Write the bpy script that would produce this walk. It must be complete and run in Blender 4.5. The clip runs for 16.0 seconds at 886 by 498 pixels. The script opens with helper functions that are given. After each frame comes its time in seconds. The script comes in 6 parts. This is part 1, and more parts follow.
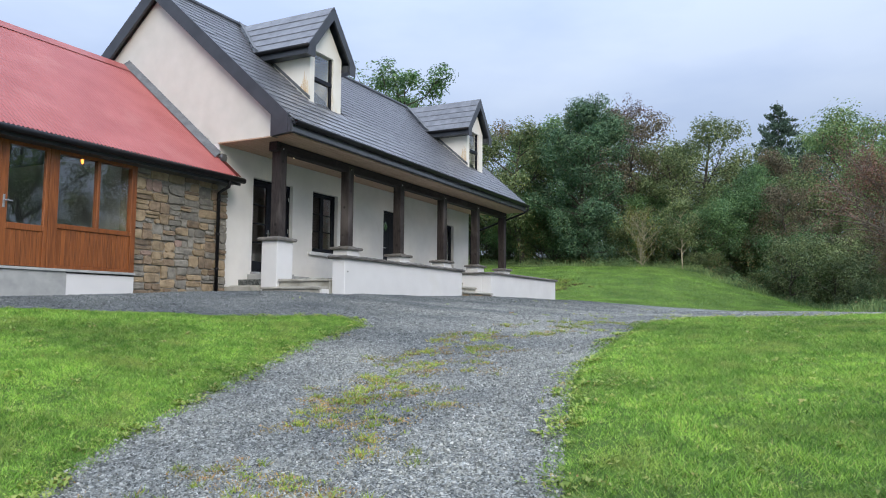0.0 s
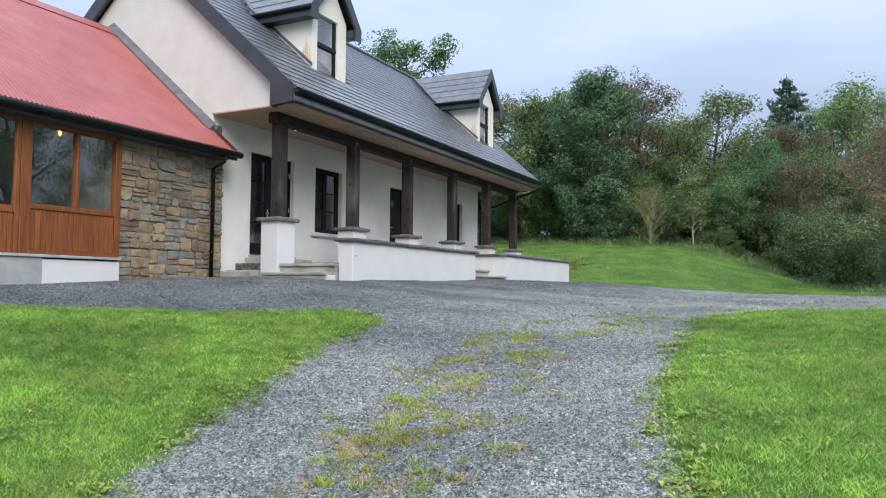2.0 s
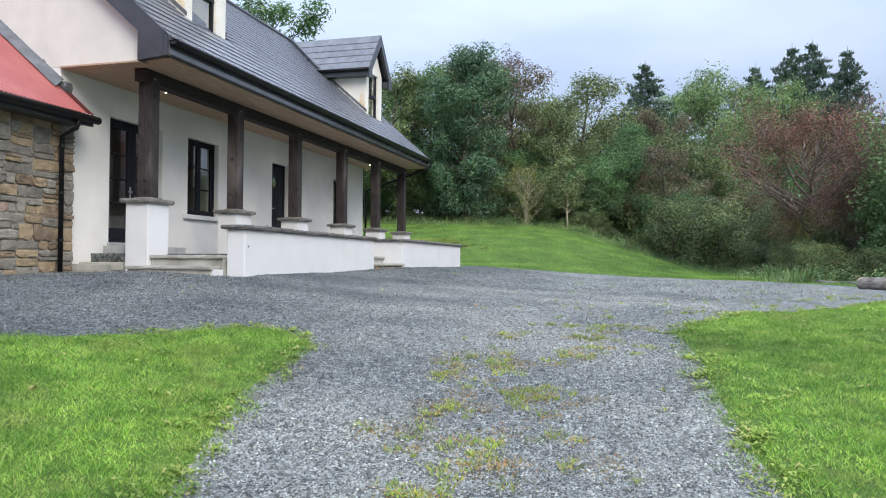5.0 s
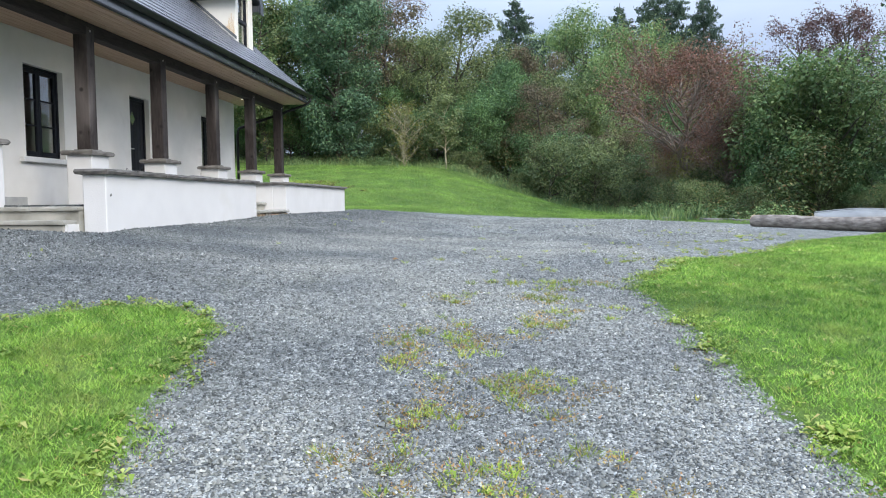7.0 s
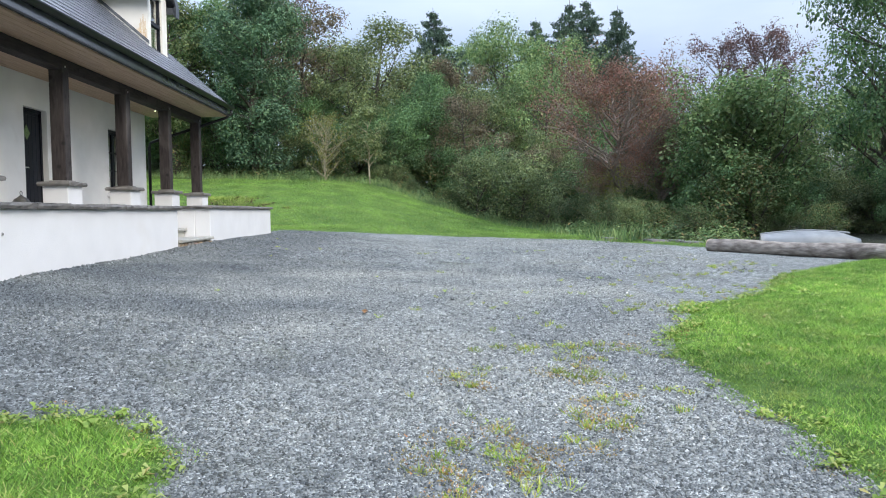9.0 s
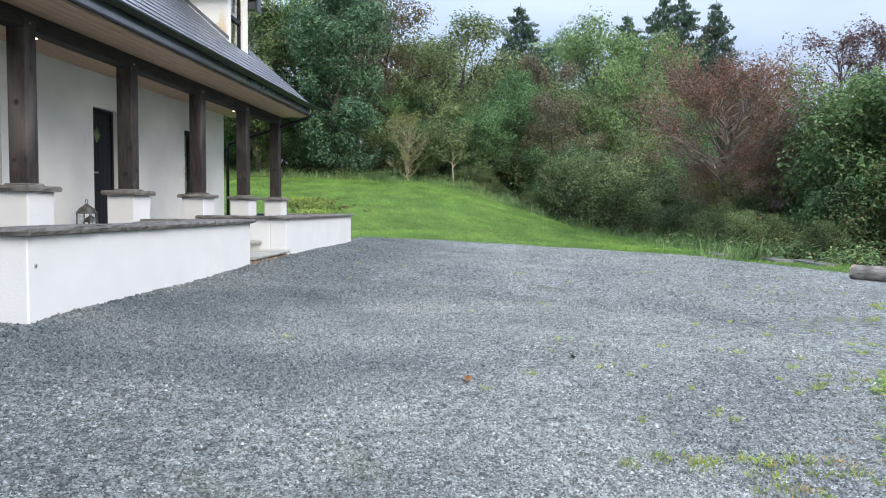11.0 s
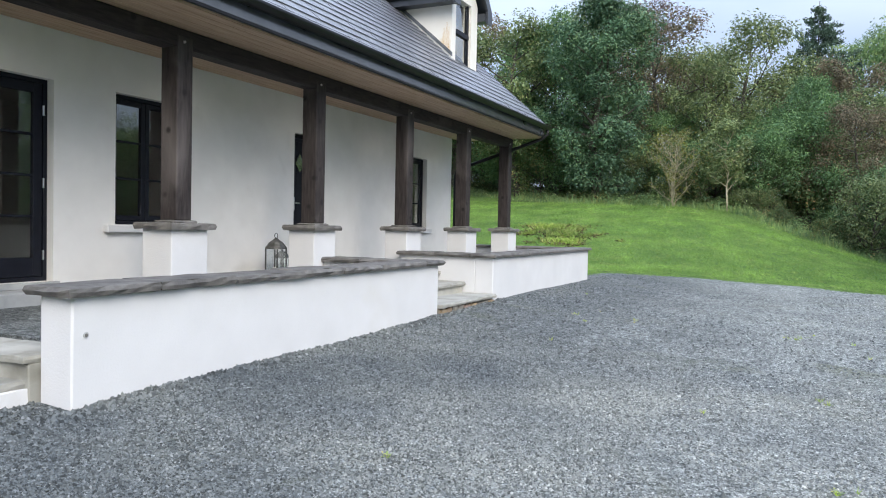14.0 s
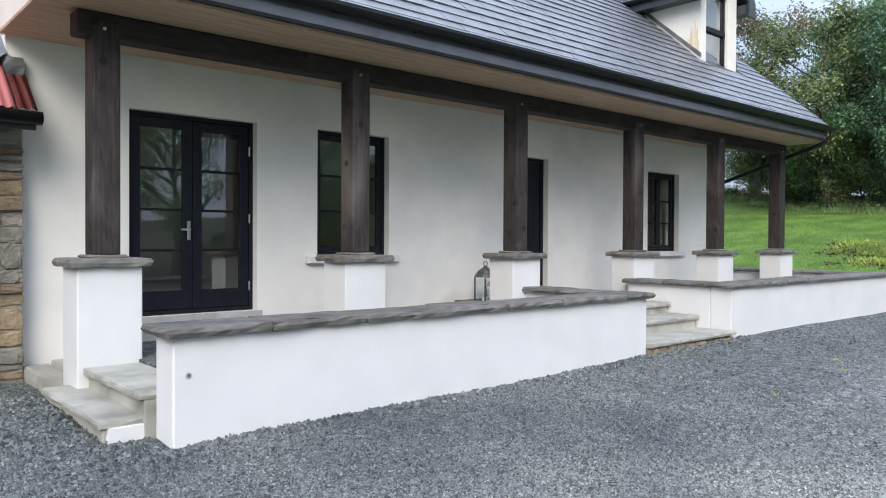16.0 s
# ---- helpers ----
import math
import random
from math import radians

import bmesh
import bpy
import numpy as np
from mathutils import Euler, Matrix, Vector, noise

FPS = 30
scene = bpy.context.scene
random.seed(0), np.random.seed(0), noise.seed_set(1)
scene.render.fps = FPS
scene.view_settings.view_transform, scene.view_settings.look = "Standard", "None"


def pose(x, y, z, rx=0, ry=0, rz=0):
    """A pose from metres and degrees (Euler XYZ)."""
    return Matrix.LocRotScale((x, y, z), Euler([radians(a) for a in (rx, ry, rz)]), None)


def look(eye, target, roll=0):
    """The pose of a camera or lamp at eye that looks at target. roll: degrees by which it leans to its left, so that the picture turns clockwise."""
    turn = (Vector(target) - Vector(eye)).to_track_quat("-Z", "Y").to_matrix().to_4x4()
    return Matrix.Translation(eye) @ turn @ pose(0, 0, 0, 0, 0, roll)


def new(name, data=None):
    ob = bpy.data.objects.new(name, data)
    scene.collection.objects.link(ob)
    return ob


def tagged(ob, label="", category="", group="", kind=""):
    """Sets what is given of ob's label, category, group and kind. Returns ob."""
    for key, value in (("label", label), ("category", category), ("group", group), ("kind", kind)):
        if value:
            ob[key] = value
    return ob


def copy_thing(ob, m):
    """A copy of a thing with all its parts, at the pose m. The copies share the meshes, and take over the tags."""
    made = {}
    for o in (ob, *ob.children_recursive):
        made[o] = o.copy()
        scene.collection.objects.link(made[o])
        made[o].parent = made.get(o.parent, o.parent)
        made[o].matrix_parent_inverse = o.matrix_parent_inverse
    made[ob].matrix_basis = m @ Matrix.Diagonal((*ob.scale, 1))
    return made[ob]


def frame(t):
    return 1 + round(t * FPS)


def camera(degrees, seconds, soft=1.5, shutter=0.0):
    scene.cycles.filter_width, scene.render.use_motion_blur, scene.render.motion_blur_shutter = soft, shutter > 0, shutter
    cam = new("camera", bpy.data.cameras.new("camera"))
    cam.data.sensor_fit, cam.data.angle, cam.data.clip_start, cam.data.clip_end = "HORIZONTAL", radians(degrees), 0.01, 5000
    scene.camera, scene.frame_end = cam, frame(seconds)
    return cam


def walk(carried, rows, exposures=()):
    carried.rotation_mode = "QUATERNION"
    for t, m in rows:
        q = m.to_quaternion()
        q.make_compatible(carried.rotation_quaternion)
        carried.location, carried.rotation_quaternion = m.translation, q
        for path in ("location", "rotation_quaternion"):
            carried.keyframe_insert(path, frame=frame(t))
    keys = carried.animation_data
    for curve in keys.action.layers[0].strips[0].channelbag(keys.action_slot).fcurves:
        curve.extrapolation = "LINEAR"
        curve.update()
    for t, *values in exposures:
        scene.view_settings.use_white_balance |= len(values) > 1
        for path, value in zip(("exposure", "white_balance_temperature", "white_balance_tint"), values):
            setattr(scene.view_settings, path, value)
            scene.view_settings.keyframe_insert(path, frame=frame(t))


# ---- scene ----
cam = camera(61.5, 16.0, soft=1.05)
PATH = [
    (0, (-13.985, -11.223, -0.292), (-12.208, -10.32, -0.127), 0.4),
    (0.5, (-13.681, -11.042, -0.268), (-11.896, -10.151, -0.143), -0.2),
    (1, (-13.43, -10.876, -0.166), (-11.656, -9.96, -0.056), 0.6),
    (1.5, (-13.198, -10.566, -0.099), (-11.422, -9.654, 0.019), 1.0),
    (2, (-12.995, -10.297, -0.081), (-11.21, -9.401, 0.02), 0.5),
    (2.5, (-12.733, -9.983, 0.016), (-10.948, -9.082, 0.081), 0.8),
    (3, (-12.587, -9.745, 0.021), (-10.801, -8.847, 0.073), 1.0),
    (3.5, (-12.395, -9.453, 0.125), (-10.567, -8.644, 0.179), 0.5),
    (4, (-12.186, -9.19, 0.11), (-10.329, -8.449, 0.152), 0.0),
    (4.5, (-11.982, -8.977, 0.218), (-10.11, -8.276, 0.266), 0.3),
    (5, (-11.737, -8.748, 0.227), (-9.811, -8.21, 0.264), 0.4),
    (5.2, (-11.615, -8.661, 0.274), (-9.655, -8.267, 0.307), -0.1),
    (7.3, (-10.421, -7.756, 0.321), (-8.434, -7.57, 0.196), -0.6),
    (7.5, (-10.3, -7.666, 0.333), (-8.314, -7.463, 0.21), -1.0),
    (8, (-9.952, -7.483, 0.452), (-7.964, -7.287, 0.358), -1.1),
    (8.5, (-9.621, -7.264, 0.495), (-7.624, -7.214, 0.402), -0.5),
    (8.7, (-9.488, -7.205, 0.547), (-7.491, -7.256, 0.447), -0.7),
    (10.8, (-7.853, -6.812, 0.888), (-5.858, -6.742, 0.767), 0.1),
    (11, (-7.69, -6.797, 0.934), (-5.699, -6.641, 0.826), 0.4),
    (11.5, (-7.322, -6.787, 0.947), (-5.344, -6.509, 0.855), 1.3),
    (12, (-6.912, -6.819, 1.043), (-4.936, -6.52, 0.946), 1.0),
    (12.5, (-6.499, -6.915, 1.054), (-4.534, -6.556, 0.951), 0.8),
    (13, (-6.072, -6.963, 1.14), (-4.136, -6.47, 1.049), 1.0),
    (13.5, (-5.627, -6.959, 1.173), (-3.726, -6.343, 1.108), 1.7),
    (14, (-5.265, -7.099, 1.187), (-3.458, -6.245, 1.126), 1.2),
    (14.5, (-4.921, -7.294, 1.247), (-3.215, -6.255, 1.145), 1.4),
    (15, (-4.548, -7.367, 1.263), (-2.967, -6.15, 1.121), 0.1),
    (15.5, (-4.246, -7.517, 1.314), (-2.801, -6.138, 1.226), -0.3),
    (16, (-3.902, -7.713, 1.331), (-2.583, -6.211, 1.305), 0.3),
]
walk(cam, [(t, look(eye, target, roll)) for t, eye, target, roll in PATH], [(0, -0.22), (2.5, -0.1), (5, 0.04), (8, 0.22), (12, 0.23), (16, 0.17)])

# ---- world, sun ----
world = bpy.data.worlds.new("sky")
scene.world = world
world.use_nodes = True
wn, wl = world.node_tree.nodes, world.node_tree.links
for n in list(wn):
    wn.remove(n)
w_out = wn.new("ShaderNodeOutputWorld")
w_bg = wn.new("ShaderNodeBackground")
w_sky = wn.new("ShaderNodeTexSky")
w_sky.sky_type, w_sky.sun_disc = "NISHITA", False
w_sky.sun_elevation, w_sky.sun_rotation = radians(35), radians(225)
w_sky.dust_density, w_sky.air_density = 2.0, 1.0
w_tc = wn.new("ShaderNodeTexCoord")
w_map = wn.new("ShaderNodeMapping")
w_map.inputs["Scale"].default_value = (1.0, 1.0, 3.2)
w_noise = wn.new("ShaderNodeTexNoise")
w_noise.inputs["Scale"].default_value, w_noise.inputs["Detail"].default_value = 2.3, 5.0
w_ramp = wn.new("ShaderNodeValToRGB")
w_ramp.color_ramp.elements[0].position, w_ramp.color_ramp.elements[1].position = 0.4, 0.62
w_ramp.color_ramp.elements[0].color = (4.25, 5.15, 7.1, 1)
w_ramp.color_ramp.elements[1].color = (5.3, 6.15, 7.8, 1)
w_mix = wn.new("ShaderNodeMix")
w_mix.data_type = "RGBA"
w_mix.inputs["Factor"].default_value = 0.8
wl.new(w_tc.outputs["Generated"], w_map.inputs["Vector"])
wl.new(w_map.outputs["Vector"], w_noise.inputs["Vector"])
wl.new(w_noise.outputs["Fac"], w_ramp.inputs["Fac"])
wl.new(w_sky.outputs["Color"], w_mix.inputs[6])
wl.new(w_ramp.outputs["Color"], w_mix.inputs[7])
w_sep = wn.new("ShaderNodeSeparateXYZ")
w_lift = wn.new("ShaderNodeMapRange")
w_lift.inputs["From Min"].default_value, w_lift.inputs["From Max"].default_value = 0.1, 1.0
w_lift.inputs["To Min"].default_value, w_lift.inputs["To Max"].default_value = 1.0, 3.9
w_gain = wn.new("ShaderNodeVectorMath")
w_gain.operation = "SCALE"
wl.new(w_tc.outputs["Generated"], w_sep.inputs["Vector"])
wl.new(w_sep.outputs["Z"], w_lift.inputs["Value"])
wl.new(w_mix.outputs[2], w_gain.inputs[0])
wl.new(w_lift.outputs["Result"], w_gain.inputs["Scale"])
wl.new(w_gain.outputs["Vector"], w_bg.inputs["Color"])
w_bg.inputs["Strength"].default_value = 0.1
wl.new(w_bg.outputs["Background"], w_out.inputs["Surface"])

sun = new("sun", bpy.data.lights.new("sun", "SUN"))
sun.data.energy, sun.data.angle, sun.data.color = 2.6, radians(35), (1.0, 0.93, 0.82)
sun.matrix_world = look((-30, -30, 30), (0, 0, 0))

for lamp_x in (-0.75, 1.7, 4.2, 6.6, 8.9):
    glow = new("soffit_glow", bpy.data.lights.new("soffit_glow", "SPOT"))
    glow.data.energy, glow.data.color, glow.data.shadow_soft_size, glow.data.spot_size, glow.data.spot_blend = 5, (1.0, 0.87, 0.72), 0.05, radians(165), 1.0
    glow.matrix_world = look((lamp_x, -0.9, 3.09), (lamp_x, -0.8, 0))


# ---- materials ----
def rgba(c):
    return (c[0], c[1], c[2], 1)


def base_mat(name):
    m = bpy.data.materials.new(name)
    m.use_nodes = True
    nt = m.node_tree
    b = nt.nodes["Principled BSDF"]
    return m, nt, b


def noise_of(nt, scale, detail=4, stretch=None, dist=0.0):
    geo = nt.nodes.new("ShaderNodeNewGeometry")
    n = nt.nodes.new("ShaderNodeTexNoise")
    n.inputs["Scale"].default_value, n.inputs["Detail"].default_value = scale, detail
    n.inputs["Distortion"].default_value = dist
    if stretch:
        mp = nt.nodes.new("ShaderNodeMapping")
        mp.inputs["Scale"].default_value = stretch
        nt.links.new(geo.outputs["Position"], mp.inputs["Vector"])
        nt.links.new(mp.outputs["Vector"], n.inputs["Vector"])
    else:
        nt.links.new(geo.outputs["Position"], n.inputs["Vector"])
    return n


def ramp_of(nt, src, stops):
    r = nt.nodes.new("ShaderNodeValToRGB")
    e = r.color_ramp.elements
    while len(e) < len(stops):
        e.new(0.5)
    for el, (p, c) in zip(e, stops):
        el.position, el.color = p, rgba(c) if len(c) == 3 else c
    nt.links.new(src, r.inputs["Fac"])
    return r


def mixc(nt, fac, a, b, mode="MIX"):
    m = nt.nodes.new("ShaderNodeMix")
    m.data_type, m.blend_type = "RGBA", mode
    for sock, val in ((m.inputs["Factor"], fac), (m.inputs[6], a), (m.inputs[7], b)):
        if isinstance(val, (int, float)):
            sock.default_value = val
        elif isinstance(val, tuple):
            sock.default_value = rgba(val)
        else:
            nt.links.new(val, sock)
    return m.outputs[2]


def bump_to(nt, b, src, strength, dist):
    bp = nt.nodes.new("ShaderNodeBump")
    bp.inputs["Strength"].default_value, bp.inputs["Distance"].default_value = strength, dist
    nt.links.new(src, bp.inputs["Height"])
    nt.links.new(bp.outputs["Normal"], b.inputs["Normal"])


def surf(name, c1, c2, scale, rough, bump=0.3, bscale=60, bdist=0.004, stain=None, stain_scale=0.9, stain_lo=0.55,
         metal=0.0, stretch=None, rand=0.0, spec=0.5):
    """Two-tone noise, larger stains and fine relief; rand varies pieces by Object Info's Random."""
    m, nt, b = base_mat(name)
    n = noise_of(nt, scale, 5, stretch)
    col = ramp_of(nt, n.outputs["Fac"], [(0.3, c1), (0.7, c2)]).outputs["Color"]
    if stain:
        s = noise_of(nt, stain_scale, 6, None, 0.4)
        f = ramp_of(nt, s.outputs["Fac"], [(stain_lo, (0, 0, 0)), (stain_lo + 0.22, (1, 1, 1))])
        col = mixc(nt, f.outputs["Color"], col, stain)
    if rand:
        oi = nt.nodes.new("ShaderNodeObjectInfo")
        hv = nt.nodes.new("ShaderNodeHueSaturation")
        mr = nt.nodes.new("ShaderNodeMapRange")
        mr.inputs["To Min"].default_value, mr.inputs["To Max"].default_value = 1 - rand, 1 + rand
        nt.links.new(oi.outputs["Random"], mr.inputs["Value"])
        nt.links.new(mr.outputs["Result"], hv.inputs["Value"])
        nt.links.new(col, hv.inputs["Color"])
        col = hv.outputs["Color"]
    nt.links.new(col, b.inputs["Base Color"])
    b.inputs["Roughness"].default_value, b.inputs["Metallic"].default_value = rough, metal
    b.inputs["Specular IOR Level"].default_value = spec
    if bump:
        bn = noise_of(nt, bscale, 6, stretch)
        bump_to(nt, b, bn.outputs["Fac"], bump, bdist)
    return m


def leaf_mat(name, stops, rough=0.55, trans=0.3, dry=None, even=0.0, gain=1.0, patch=0.7, mottle=0.0):
    """Leaves varied one by one and in patches; even pulls the leaves' colours together, mottle adds smaller patches."""
    m, nt, b = base_mat(name)
    geo = nt.nodes.new("ShaderNodeNewGeometry")
    mean = [sum(c[i] for p, c in stops) / len(stops) for i in range(3)]
    stops = [(p, tuple((c[i] + (mean[i] - c[i]) * even) * gain for i in range(3))) for p, c in stops]
    col = ramp_of(nt, geo.outputs["Random Per Island"], stops).outputs["Color"]
    n = noise_of(nt, patch, 4)
    f = ramp_of(nt, n.outputs["Fac"], [(0.35, (0.66, 0.68, 0.7)), (0.65, (1.28, 1.24, 1.15))])
    col = mixc(nt, 1.0, col, f.outputs["Color"], "MULTIPLY")
    if mottle:
        n2 = noise_of(nt, mottle, 3, None, 0.3)
        f2 = ramp_of(nt, n2.outputs["Fac"], [(0.36, (0.7, 0.78, 0.74)), (0.5, (1.0, 1.0, 1.0)), (0.66, (1.3, 1.2, 1.22))])
        col = mixc(nt, 1.0, col, f2.outputs["Color"], "MULTIPLY")
    if dry:
        dn = noise_of(nt, 1.9, 5, None, 0.4)
        df = ramp_of(nt, dn.outputs["Fac"], [(0.52, (0, 0, 0)), (0.74, (0.6, 0.6, 0.6))]).outputs["Color"]
        col = mixc(nt, df, col, dry)
    nt.links.new(col, b.inputs["Base Color"])
    b.inputs["Roughness"].default_value = rough
    b.inputs["Specular IOR Level"].default_value = 0.25
    tr = nt.nodes.new("ShaderNodeBsdfTranslucent")
    nt.links.new(col, tr.inputs["Color"])
    mx = nt.nodes.new("ShaderNodeMixShader")
    mx.inputs["Fac"].default_value = trans
    nt.links.new(b.outputs["BSDF"], mx.inputs[1])
    nt.links.new(tr.outputs["BSDF"], mx.inputs[2])
    nt.links.new(mx.outputs["Shader"], nt.nodes["Material Output"].inputs["Surface"])
    return m


def house_shade(nt):
    """Shade put into the gravel's colour: darker near the house, paler away from it."""
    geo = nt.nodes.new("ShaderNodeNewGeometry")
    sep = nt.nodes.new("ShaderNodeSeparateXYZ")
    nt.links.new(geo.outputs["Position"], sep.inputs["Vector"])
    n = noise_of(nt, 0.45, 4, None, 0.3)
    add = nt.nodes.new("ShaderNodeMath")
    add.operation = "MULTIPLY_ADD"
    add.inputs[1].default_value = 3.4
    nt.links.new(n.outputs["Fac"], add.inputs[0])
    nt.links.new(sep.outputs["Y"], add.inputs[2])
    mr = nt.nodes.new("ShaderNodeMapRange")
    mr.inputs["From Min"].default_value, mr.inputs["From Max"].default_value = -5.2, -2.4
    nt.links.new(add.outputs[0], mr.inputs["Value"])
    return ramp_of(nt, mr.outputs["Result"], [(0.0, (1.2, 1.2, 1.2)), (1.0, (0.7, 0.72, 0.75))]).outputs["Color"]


def timber_mat(name, grain, dark, mid, grey, lo=0.5):
    """Stained oak: long grain along one axis, knots, and patches weathered to grey."""
    m, nt, b = base_mat(name)
    n = noise_of(nt, 7, 6, grain, 0.5)
    col = ramp_of(nt, n.outputs["Fac"], [(0.3, dark), (0.7, mid)]).outputs["Color"]
    w = noise_of(nt, 1.6, 6, tuple(0.4 + 0.1 * g for g in grain), 0.6)
    wf = ramp_of(nt, w.outputs["Fac"], [(lo, (0, 0, 0)), (lo + 0.2, (0.8, 0.8, 0.8))]).outputs["Color"]
    col = mixc(nt, wf, col, grey)
    geo = nt.nodes.new("ShaderNodeNewGeometry")
    v = nt.nodes.new("ShaderNodeTexVoronoi")
    v.inputs["Scale"].default_value = 4.2
    nt.links.new(geo.outputs["Position"], v.inputs["Vector"])
    kf = ramp_of(nt, v.outputs["Distance"], [(0.1, (0.85, 0.85, 0.85)), (0.2, (0, 0, 0))]).outputs["Color"]
    col = mixc(nt, kf, col, tuple(c * 0.55 for c in dark))
    nt.links.new(col, b.inputs["Base Color"])
    b.inputs["Roughness"].default_value = 0.72
    b.inputs["Specular IOR Level"].default_value = 0.3
    bn = noise_of(nt, 12, 8, grain, 0.3)
    bump_to(nt, b, bn.outputs["Fac"], 0.55, 0.006)
    return m


def glass_mat(name):
    m, nt, b = base_mat(name)
    b.inputs["Base Color"].default_value = (0.9, 0.95, 0.95, 1)
    b.inputs["Roughness"].default_value = 0.0
    b.inputs["Transmission Weight"].default_value = 1.0
    b.inputs["IOR"].default_value = 1.95
    n = noise_of(nt, 1.6, 2)
    bump_to(nt, b, n.outputs["Fac"], 0.03, 0.01)
    return m


def glow_mat(name, c, strength):
    m, nt, b = base_mat(name)
    b.inputs["Base Color"].default_value = rgba(c)
    b.inputs["Emission Color"].default_value = rgba(c)
    b.inputs["Emission Strength"].default_value = strength
    return m


def ground_mat():
    """Gravel, soil and lawn on one sheet: the attribute 'turf' says where grass grows, 'wild' where the wood's floor begins."""
    m, nt, b = base_mat("gravel_and_turf")
    geo = nt.nodes.new("ShaderNodeNewGeometry")
    v = nt.nodes.new("ShaderNodeTexVoronoi")
    v.inputs["Scale"].default_value = 98
    nt.links.new(geo.outputs["Position"], v.inputs["Vector"])
    sep = nt.nodes.new("ShaderNodeSeparateColor")
    nt.links.new(v.outputs["Color"], sep.inputs["Color"])
    stone = ramp_of(nt, sep.outputs["Red"], [(0.0, (0.06, 0.064, 0.062)), (0.35, (0.158, 0.168, 0.162)), (0.7, (0.285, 0.301, 0.291)), (0.93, (0.375, 0.393, 0.38)), (1.0, (0.5, 0.515, 0.5))]).outputs["Color"]
    big = noise_of(nt, 0.5, 5, None, 0.3)
    tone = ramp_of(nt, big.outputs["Fac"], [(0.35, (0.88, 0.88, 0.88)), (0.68, (1.1, 1.1, 1.09))]).outputs["Color"]
    stone = mixc(nt, 1.0, stone, tone, "MULTIPLY")
    mid = noise_of(nt, 16, 6, None, 0.2)
    grain = ramp_of(nt, mid.outputs["Fac"], [(0.38, (0.62, 0.63, 0.63)), (0.62, (1.34, 1.33, 1.31))]).outputs["Color"]
    stone = mixc(nt, 1.0, stone, grain, "MULTIPLY")
    lump = noise_of(nt, 3.6, 8, None, 0.3)
    rough_c = ramp_of(nt, lump.outputs["Fac"], [(0.36, (0.84, 0.845, 0.85)), (0.64, (1.14, 1.14, 1.13))]).outputs["Color"]
    stone = mixc(nt, 1.0, stone, rough_c, "MULTIPLY")
    # darkening towards the house, multiplied into the stone colour as shade
    stone = mixc(nt, 1.0, stone, house_shade(nt), "MULTIPLY")
    moss = noise_of(nt, 1.1, 8, None, 0.5)
    mf = ramp_of(nt, moss.outputs["Fac"], [(0.6, (0, 0, 0)), (0.78, (0.5, 0.5, 0.5))]).outputs["Color"]
    stone = mixc(nt, mf, stone, (0.13, 0.14, 0.07))
    soil_n = noise_of(nt, 9, 6)
    turf_c = ramp_of(nt, soil_n.outputs["Fac"], [(0.3, (0.06, 0.115, 0.022)), (0.55, (0.11, 0.2, 0.035)), (0.75, (0.15, 0.25, 0.048))]).outputs["Color"]
    big2 = noise_of(nt, 0.35, 4)
    tf = ramp_of(nt, big2.outputs["Fac"], [(0.4, (0.85, 0.9, 0.85)), (0.65, (1.25, 1.15, 1.1))]).outputs["Color"]
    turf_c = mixc(nt, 1.0, turf_c, tf, "MULTIPLY")
    at = nt.nodes.new("ShaderNodeAttribute")
    at.attribute_name = "turf"
    tn = noise_of(nt, 14, 6)
    add = nt.nodes.new("ShaderNodeMath")
    add.operation = "MULTIPLY_ADD"
    nt.links.new(tn.outputs["Fac"], add.inputs[0])
    add.inputs[1].default_value = 0.7
    add.inputs[2].default_value = -0.35
    sm = nt.nodes.new("ShaderNodeMath")
    nt.links.new(at.outputs["Fac"], sm.inputs[0])
    nt.links.new(add.outputs[0], sm.inputs[1])
    tmask = ramp_of(nt, sm.outputs[0], [(0.42, (0, 0, 0)), (0.58, (1, 1, 1))]).outputs["Color"]
    col = mixc(nt, tmask, stone, turf_c)
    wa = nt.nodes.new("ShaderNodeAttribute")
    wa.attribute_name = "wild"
    # Wood floor near-black: shade under the trees is put into its own dark colour.
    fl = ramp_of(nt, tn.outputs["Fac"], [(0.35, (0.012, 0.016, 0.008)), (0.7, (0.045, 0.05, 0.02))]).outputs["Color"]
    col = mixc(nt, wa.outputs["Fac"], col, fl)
    nt.links.new(col, b.inputs["Base Color"])
    b.inputs["Roughness"].default_value = 0.85
    b.inputs["Specular IOR Level"].default_value = 0.3
    vd = nt.nodes.new("ShaderNodeMath")
    vd.operation = "SUBTRACT"
    vd.inputs[0].default_value = 1.0
    nt.links.new(v.outputs["Distance"], vd.inputs[1])
    bump_to(nt, b, vd.outputs[0], 0.9, 0.02)
    return m


